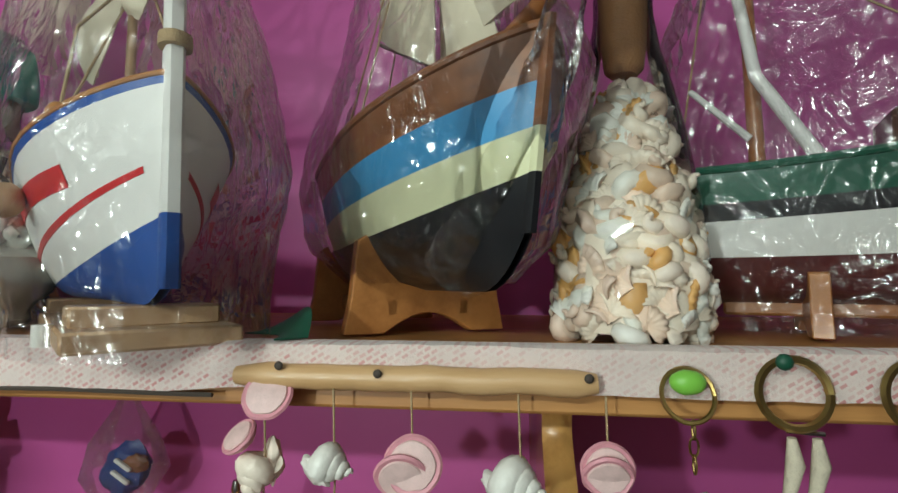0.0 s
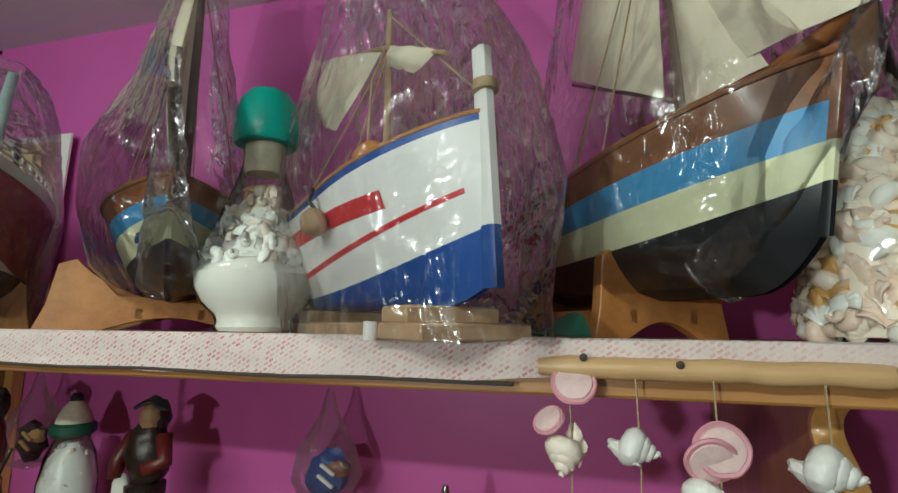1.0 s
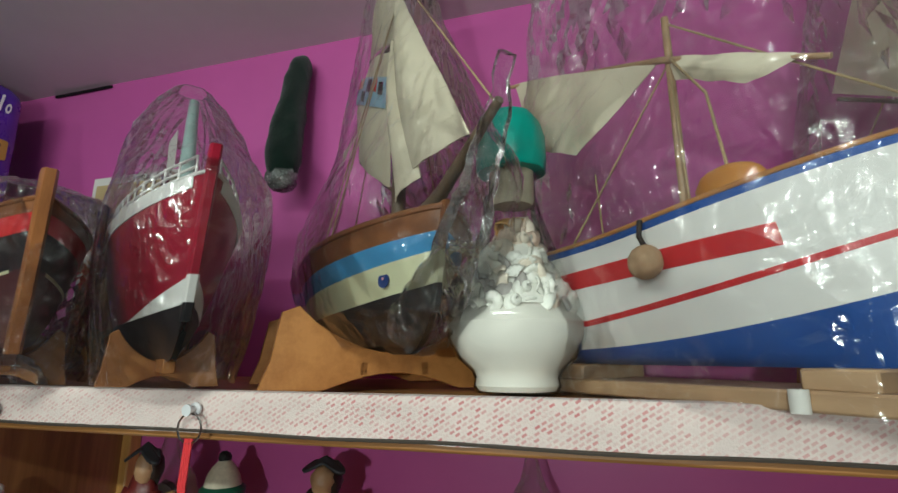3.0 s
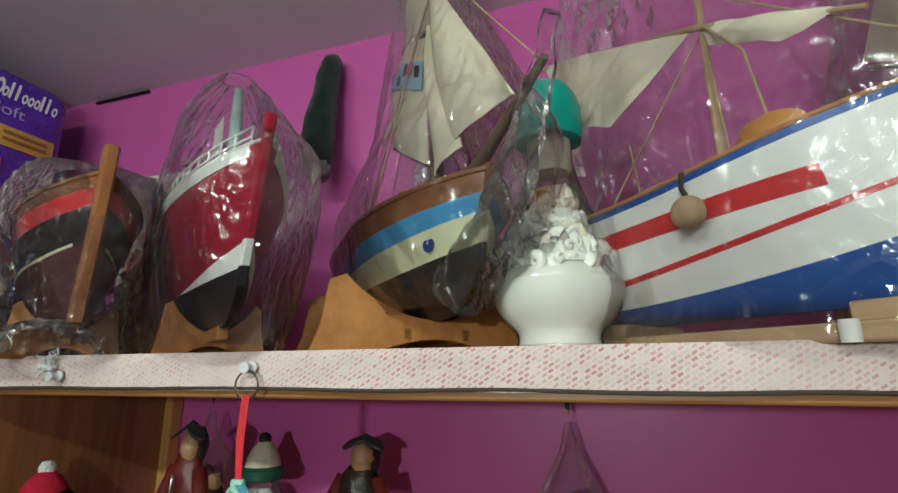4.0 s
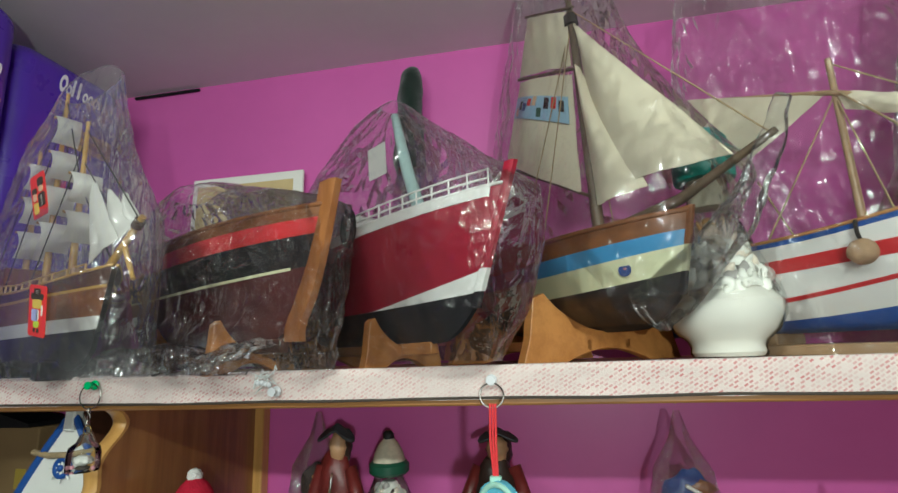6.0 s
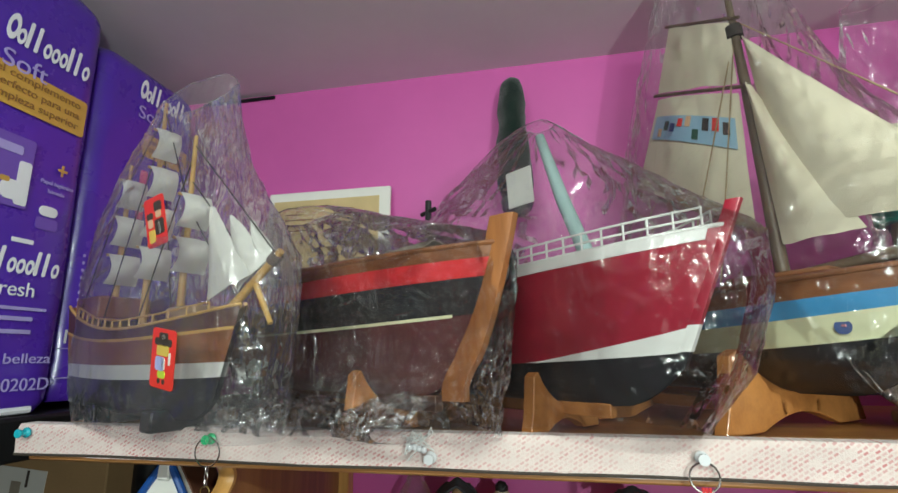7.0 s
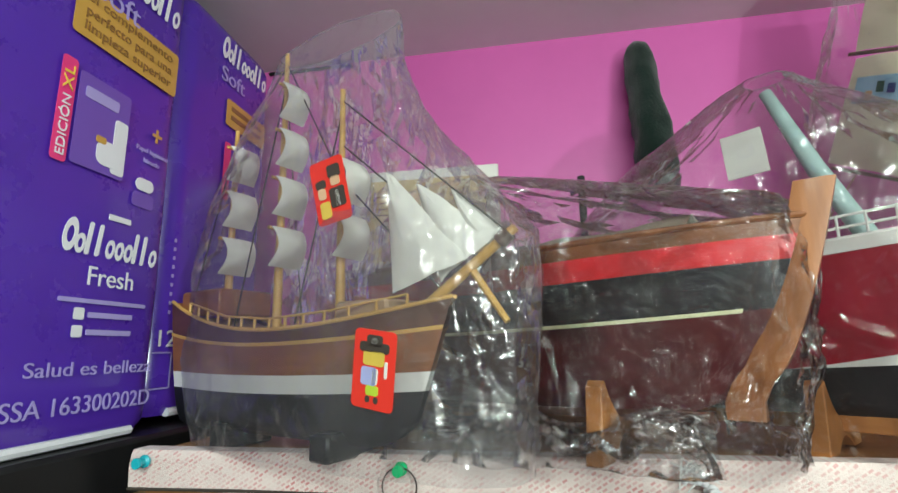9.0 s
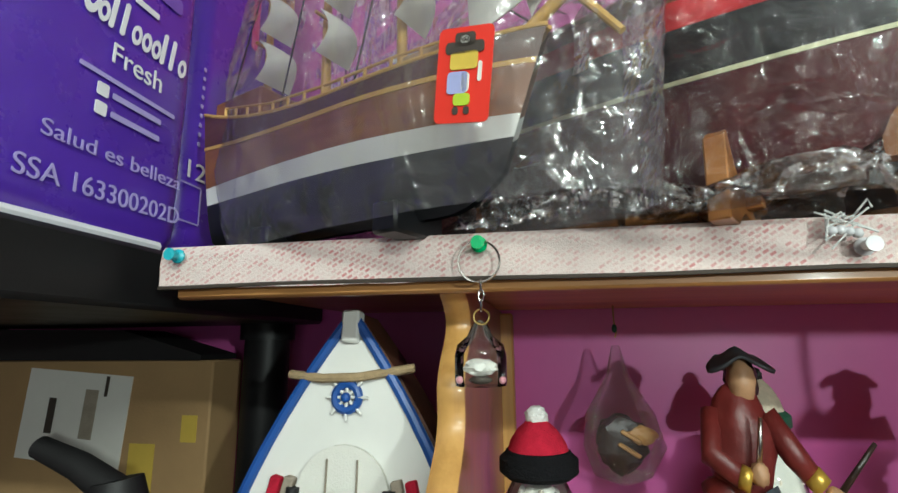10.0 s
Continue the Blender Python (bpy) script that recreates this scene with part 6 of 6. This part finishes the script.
part("rope", bm_tube([(-0.050, -0.036, 0.203), (-0.02, -0.043, 0.200), (0.01, -0.043, 0.201), (0.052, -0.036, 0.208)], 0.0035, 8), "rope", pl, "brown rope tied across")
part("niche", bm_lathe([(0.036, 0), (0.036, 0.004)], 28), "wsail", pl, "pale grey arched niche").matrix_basis = pose(0, -0.038, 0.116, 90, 0, 0)
part("niche", bm_box((0.072, 0.004, 0.116), (0, -0.040, 0.058), bevel=0.0005), "wsail", pl)
for xx in (-0.012, 0.012):
    part("niche_seam", bm_box((0.001, 0.002, 0.14), (xx, -0.043, 0.072)), "canvas", pl)
wheel = part("ship_wheel", bm_tube([(0.0095 * math.cos(a), -0.040, 0.186 + 0.0095 * math.sin(a)) for a in np.linspace(0, 6.2832, 25)], 0.0034, 8, cap=False), "blue", pl, "small blue and white ship's wheel")
for k in range(8):
    a = k * math.pi / 4
    part("spoke", bm_tube([(0, -0.041, 0.186), (0.017 * math.cos(a), -0.041, 0.186 + 0.017 * math.sin(a))], 0.0012, 6), "white", wheel)
part("hub", bm_blob((0.004, 0.003, 0.004), (0, -0.043, 0.186), sub=2), "blue", wheel)
part("black_ball", bm_blob((0.024, 0.020, 0.034), (0.004, -0.060, 0.088), 0.06, 2, 2), "rubber", pl)

# cardboard box, hooks and tools on the rack
bx = thing("cardboard_box", pose(-1.085, 0.575, 1.2755), "brown cardboard box with white label and yellow tape", "box")
part("body", bm_box((0.35, 0.06, 0.236), (0, 0, 0.118), bevel=0.002), "card", bx)
part("label", bm_box((0.150, 0.001, 0.108), (-0.01, -0.0305, 0.168), rot=(0, 4, 0)), "paper", bx, "white paper label with a printed bar")
part("label_bar", bm_box((0.018, 0.001, 0.058), (0.012, -0.0316, 0.172), rot=(0, 4, 0)), "canvas", bx)
part("label_bar", bm_box((0.010, 0.001, 0.042), (-0.043, -0.0316, 0.170), rot=(0, 4, 0)), "ink", bx)
part("label_bar", bm_box((0.004, 0.001, 0.024), (0.034, -0.0316, 0.205), rot=(0, 4, 0)), "ink", bx)
part("tape", bm_box((0.034, 0.001, 0.11), (0.090, -0.0305, 0.085)), "yellowcard", bx, "yellow tape")
part("tape", bm_box((0.020, 0.001, 0.030), (0.150, -0.0305, 0.158)), "yellowcard", bx)
wd = thing("black_case", pose(-1.07, 0.570, 1.512), "flat black case lying on the cardboard box", "case")
part("case_body", bm_prism([(-0.20, 0.0), (0.150, 0.0), (0.150, 0.006), (0.04, 0.036), (-0.20, 0.040)], 0.07), "rubber", wd, smooth=False)
hk = thing("tool_hook", pose(-0.905, 0.13, 1.60), "grey metal hook with orange clip on rack", "hook")
part("clip", bm_box((0.016, 0.006, 0.014), (-0.072, 0.0, -0.024), bevel=0.001), "orange", hk, "orange plastic clip")
part("rod", bm_tube([(-0.070, -0.004, -0.03), (-0.066, -0.010, -0.06), (-0.066, -0.006, -0.09), (-0.050, 0.0, -0.125)], [0.004, 0.005, 0.006, 0.005], 10), "steel", hk)
part("strap", bm_tube([(-0.055, 0.004, -0.05), (-0.045, 0.0, -0.09), (-0.036, 0.0, -0.115)], [0.008, 0.011, 0.006], 10), "rubber", hk)
tl = thing("black_handle_tool", pose(-0.875, 0.365, 1.2755), "black handled tool standing on the rack", "tool")
part("handle", bm_tube([(-0.062, 0, 0.172), (-0.02, 0, 0.158), (0.016, 0, 0.140)], [0.009, 0.011, 0.013], 14), "rubber", tl)
part("tool_body", bm_tube([(0.016, 0, 0.150), (0.028, 0, 0.08), (0.030, 0, 0.0)], [0.018, 0.030, 0.034], 18), "rubber", tl)


# ---- hung along the shelf's edge ----
EDGE = SHELF_F - 0.0065


def push_pin(x, z, material, label):
    t = thing("push_pin", pose(x, EDGE, z), label, "push pin", "push pins along the shelf edge")
    def turned(prof):
        b = bm_lathe(prof, 16)
        bmesh.ops.transform(b, matrix=pose(0, 0, 0, 90, 0, 0), verts=b.verts)
        return b
    part("head", turned([(0.0048, 0.001), (0.0050, 0.0025), (0.0030, 0.004), (0.0028, 0.008), (0.0042, 0.0095), (0.0042, 0.011)]), material, t)
    part("needle", turned([(0.0005, -0.004), (0.0005, 0.001)]), "steel", t)
    return t


def ring(t, c, r, wire, material, flat=0.0, name="ring"):
    return part(name, bm_tube([(c[0] + r * math.cos(a), c[1] + flat * math.sin(a), c[2] + r * math.sin(a)) for a in np.linspace(0, 2 * math.pi, 29)], wire, 6, cap=False), material, t)


def chain(t, x, y, z0, z1, material="steel", link=0.0035):
    n = int((z0 - z1) / (link * 1.5))
    for k in range(n):
        z = z0 - (k + 0.5) * (z0 - z1) / n
        pts = [(x + (link * 0.45 * math.cos(a) if k % 2 else 0), y + (0 if k % 2 else link * 0.45 * math.cos(a)), z + link * math.sin(a)) for a in np.linspace(0, 2 * math.pi, 13)]
        part("chain_link", bm_tube(pts, 0.0006, 5, cap=False), material, t)


push_pin(-0.560, 1.588, "pin_green", "round green push pin in the cloth edge")
push_pin(-0.768, 1.589, "pin_blue", "turquoise push pin in the cloth edge")
push_pin(-0.353, 1.578, "pin_clear", "pale push pin with frayed thread")
push_pin(-0.144, 1.584, "pin_clear", "pale push pin holding a key ring")
kc = thing("bell_keychain", pose(-0.560, EDGE - 0.006, 1.588), "key ring with clear plastic bell charm", "key ring", "key rings on the shelf edge")
ring(kc, (0, 0, -0.011), 0.0125, 0.0007, "steel")
chain(kc, 0.001, 0, -0.023, -0.040)
ring(kc, (0.001, 0, -0.044), 0.0045, 0.0006, "brass")
part("bell", bm_lathe([(0.0145, -0.083), (0.0150, -0.080), (0.0150, -0.066), (0.0135, -0.060), (0.0075, -0.055), (0.0045, -0.048), (0.001, -0.046)], 24), "glass", kc, "clear plastic bell")
part("shell_bit", bm_blob((0.0095, 0.008, 0.005), (0, 0, -0.073), 0.3, 3, 1), "shell_w", kc)
part("dark_bit", bm_blob((0.007, 0.006, 0.0025), (0, 0, -0.080), 0.1, 3, 1), "ink", kc)
for xx in (-0.0125, 0.0125):
    part("bead", bm_blob((0.0022, 0.0022, 0.0022), (xx, 0, -0.080), sub=2), "pink", kc)
fr = thing("frayed_beads", pose(-0.362, EDGE - 0.004, 1.594), "tuft of frayed thread and clear beads", "trinket")
for k in range(9):
    a = rs.uniform(0, 6.28)
    part("thread", bm_tube([(rs.uniform(-0.008, 0.008), 0.002, rs.uniform(-0.006, 0.006)), (rs.uniform(-0.014, 0.014), -0.004, rs.uniform(-0.02, 0.009)), (rs.uniform(-0.016, 0.018), -0.004, rs.uniform(-0.02, 0.011))], 0.0006, 5), "fluff", fr)
for k in range(4):
    part("bead", bm_blob((0.0028, 0.0028, 0.0028), (0.004 * k - 0.008, -0.003, -0.008 + rs.uniform(-0.003, 0.003)), sub=2), "pin_clear", fr)

dk = thing("dolphin_keychain", pose(-0.144, EDGE - 0.006, 1.582), "key ring with red cords and pale blue charm", "key ring", "key rings on the shelf edge")
ring(dk, (0, 0, -0.011), 0.0105, 0.0008, "steel")
for dx in (-0.002, 0.0004, 0.0028):
    part("cord", bm_tube([(dx, 0, -0.018), (dx - 0.001, -0.001, -0.05), (dx * 0.6, 0, -0.082)], 0.0011, 6), "redcord", dk)
part("cord_band", bm_box((0.010, 0.006, 0.006), (0, 0, -0.080), bevel=0.001), "mint", dk)
out = [(0.024 * math.cos(a) * (1 + 0.10 * math.cos(3 * a)) + 0.004, 0.027 * math.sin(a) - 0.107) for a in np.linspace(0, 2 * math.pi, 30)[:-1]]
b = bm_prism(out, 0.006)
bmesh.ops.transform(b, matrix=pose(0, 0, 0, 0, 0, -33), verts=b.verts)
part("charm", b, "dolphin", dk, "pale blue foam charm", smooth=False)
b = bm_tube([(0.021 * math.cos(a) + 0.004, -0.0035, 0.024 * math.sin(a) - 0.107) for a in np.linspace(0.4, 5.2, 24)], 0.0024, 8)
bmesh.ops.transform(b, matrix=pose(0, 0, 0, 0, 0, -33), verts=b.verts)
part("charm_rim", b, "mint", dk)
b = bm_blob((0.004, 0.002, 0.006), (0.004, -0.004, -0.105), 0.2, 2, 2)
bmesh.ops.transform(b, matrix=pose(0, 0, 0, 0, 0, -33), verts=b.verts)
part("charm_spot", b, "yellow", dk)


def bag_pendant(x, y, top, label, mats, tilt=0):
    t = thing("bagged_pendant", pose(x, y, top), label, "pendant")
    big = lambda b: (bmesh.ops.scale(b, vec=(1.3, 1.3, 1.12), verts=b.verts), b)[1]
    part("hook", bm_tube([(0, 0, 1.5695 - top), (0, 0, 0.004), (0.002, 0, -0.008), (0, 0, -0.014)], 0.0009, 6), "brass", t)
    part("bead", bm_blob((0.003, 0.003, 0.005), (0, 0, -0.004), sub=2), "forest", t)
    rows = [(-0.020, 0.003), (-0.05, 0.010), (-0.085, 0.027), (-0.115, 0.033), (-0.14, 0.022), (-0.148, 0.006)]
    prof = [(r, z) for z, r in rows[::-1]]
    part("film", big(bm_lathe(prof, 40, wob=0.16, seed=x)), "film_small", t, "clear plastic bag")
    body = part("fish", big(bm_blob((0.021, 0.010, 0.026), (0, 0, -0.112), 0.3, 2.2, x * 9, rot=(0, tilt, 0))), mats[0], t, "small painted fish")
    part("fin", big(bm_blob((0.012, 0.004, 0.009), (0.014, -0.006, -0.104), 0.4, 2, 3)), mats[1], body)
    part("stripe", big(bm_box((0.020, 0.004, 0.004), (0.004, -0.011, -0.116), rot=(0, 35, 0), bevel=0.001)), mats[2], body)
    part("stripe", big(bm_box((0.018, 0.004, 0.004), (0.006, -0.011, -0.104), rot=(0, 35, 0), bevel=0.001)), mats[2], body)
    return t


bag_pendant(-0.446, 0.588, 1.548, "small bagged orange and black fish pendant", ("darkfig", "shell_o", "shell_o"))
bag_pendant(0.066, 0.570, 1.546, "small bagged blue striped fish pendant", ("navy", "brown", "paper"), 20)


def limpet(t, place, r, rot, depth=0.006):
    """A pink ridged disc shell with a pale middle."""
    prof = [(r * 0.25, -depth), (r * 0.7, -depth * 0.7), (r * 0.97, -depth * 0.2), (r, 0.0), (r * 0.93, 0.0012), (r * 0.7, 0.0002), (r * 0.12, 0.0010)]
    ob = part("limpet_shell", bm_lathe(prof, 36, wob=0.04, seed=place[0] * 50), "pink", t, "pink ridged limpet shell")
    ob.matrix_basis = pose(*place, *rot)
    pale = part("pale_middle", bm_lathe([(r * 0.80, 0.0009), (r * 0.77, 0.0018), (r * 0.2, 0.0030)], 30, wob=0.05), "pale_pink", ob)
    return ob


def whelk(t, place, size, rot, material="shell_w"):
    """A spired whelk: coiled whorls, flared lip."""
    pts, rad = [], []
    for k in range(52):
        q = k / 51
        a = k * 0.50
        pts.append((math.cos(a) * 0.42 * q * size, math.sin(a) * 0.42 * q * size, (0.85 - 1.25 * q ** 1.2) * size))
        rad.append((0.05 + 0.46 * q ** 1.25) * size * (1 if q < 0.94 else 1 - (q - 0.94) * 4))
    bm = bm_tube(pts, rad, 12)
    for v in bm.verts:
        v.co += v.co.normalized() * 0.07 * size * noise.noise(v.co / size * 2.6)
    bm_blob((0.30 * size, 0.40 * size, 0.75 * size), (0.34 * size, -0.1 * size, -0.55 * size), 0.3, 2, 4, bm=bm, rot=(15, 20, 0))
    ob = part("whelk_shell", bm, material, t, "cream spired whelk shell")
    ob.matrix_basis = pose(*place, *rot)
    return ob


def strand(x, items, top=1.5745):
    t = thing("shell_strand", pose(x, EDGE - 0.006, top), "string of pink and cream sea shells under the stick", "shell string", "shell strings under the shelf")
    low = min(i[2] for i in items)
    part("string", bm_tube([(0, 0, 0), (0.001, 0.002, (low - top) * 0.5), (0, 0, low - top)], 0.0006, 5), "rope", t)
    for kind, dx, z, size, rot in items:
        if kind == "disc":
            limpet(t, (dx, -0.002, z - top), size, rot)
        else:
            whelk(t, (dx, 0.0, z - top), size, rot, kind)
    return t


strand(0.370, [("disc", 0.003, 1.571, 0.0135, (60, 8, 0)), ("disc", -0.012, 1.549, 0.0105, (35, -30, 0)), ("shell", -0.003, 1.530, 0.0155, (150, 15, 10)), ("shell_w", -0.018, 1.494, 0.014, (40, 80, 0)), ("disc", 0.008, 1.497, 0.012, (72, 6, 0))])
strand(0.408, [("shell_w", 0.0, 1.536, 0.0138, (20, 105, 15)), ("disc", -0.006, 1.497, 0.012, (50, 5, 0)), ("shell_w", 0.012, 1.482, 0.012, (80, 20, 0))])
strand(0.449, [("disc", -0.004, 1.532, 0.0145, (115, -8, 0)), ("disc", 0.0015, 1.5385, 0.0150, (84, 6, 0)), ("shell_w", -0.008, 1.511, 0.0150, (160, 30, 40)), ("shell", 0.0, 1.484, 0.014, (40, 60, 0))])
strand(0.503, [("shell_w", 0.0, 1.531, 0.0165, (25, 100, 0)), ("disc", 0.004, 1.500, 0.013, (80, 0, 0))])
strand(0.545, [("disc", 0.0, 1.537, 0.0125, (118, 0, 0)), ("disc", 0.0, 1.5405, 0.0130, (86, 0, 0)), ("shell_w", 0.0, 1.505, 0.013, (120, 40, 0))])

gr = thing("gem_keychain", pose(0.583, EDGE - 0.006, 1.582), "brass key chain with a green gem", "key ring", "key rings on the shelf edge")
part("gem", bm_blob((0.0085, 0.005, 0.006), (0, 0, 0), 0.05, 2, 1), "limebit", gr, "bright green gem")
ring(gr, (0, 0, -0.006), 0.012, 0.0012, "brass", flat=0.004)
chain(gr, 0.002, 0, -0.018, -0.042, "brass", 0.0045)
for k in range(9):
    kd = rs.choice(("chip", "fan", "whelk"))
    shell_piece(gr, (0.006 + rs.uniform(-0.020, 0.024), rs.uniform(-0.004, 0.004), -0.050 - 0.030 * rs.random()), (rs.uniform(0, 90), rs.uniform(0, 90), rs.uniform(0, 90)), rs.uniform(0.8, 1.2), kd, rs.choice(("shell_g", "shell_w", "shell_g")))
for x in (0.630, 0.684):
    g2 = thing("charm_keychain", pose(x, EDGE - 0.006, 1.578), "dark brass ring with pale carved charms", "key ring", "key rings on the shelf edge")
    ring(g2, (0, 0, 0), 0.0155, 0.0021, "brass", flat=0.002)
    part("gem", bm_blob((0.004, 0.003, 0.004), (-0.004, -0.001, 0.0145), sub=2), "forest", g2)
    part("bar", bm_tube([(-0.004, 0, -0.017), (0.012, 0, -0.018)], 0.0012, 6), "steel", g2)
    for dx, ln in ((-0.002, 0.050), (0.009, 0.046)):
        part("charm", bm_tube([(dx, 0, -0.020), (dx + 0.001, 0, -0.032), (dx - 0.002, 0, -0.045), (dx, 0, -0.020 - ln)], [0.002, 0.004, 0.0028, 0.0045], 10), "cork", g2, "pale carved charm")
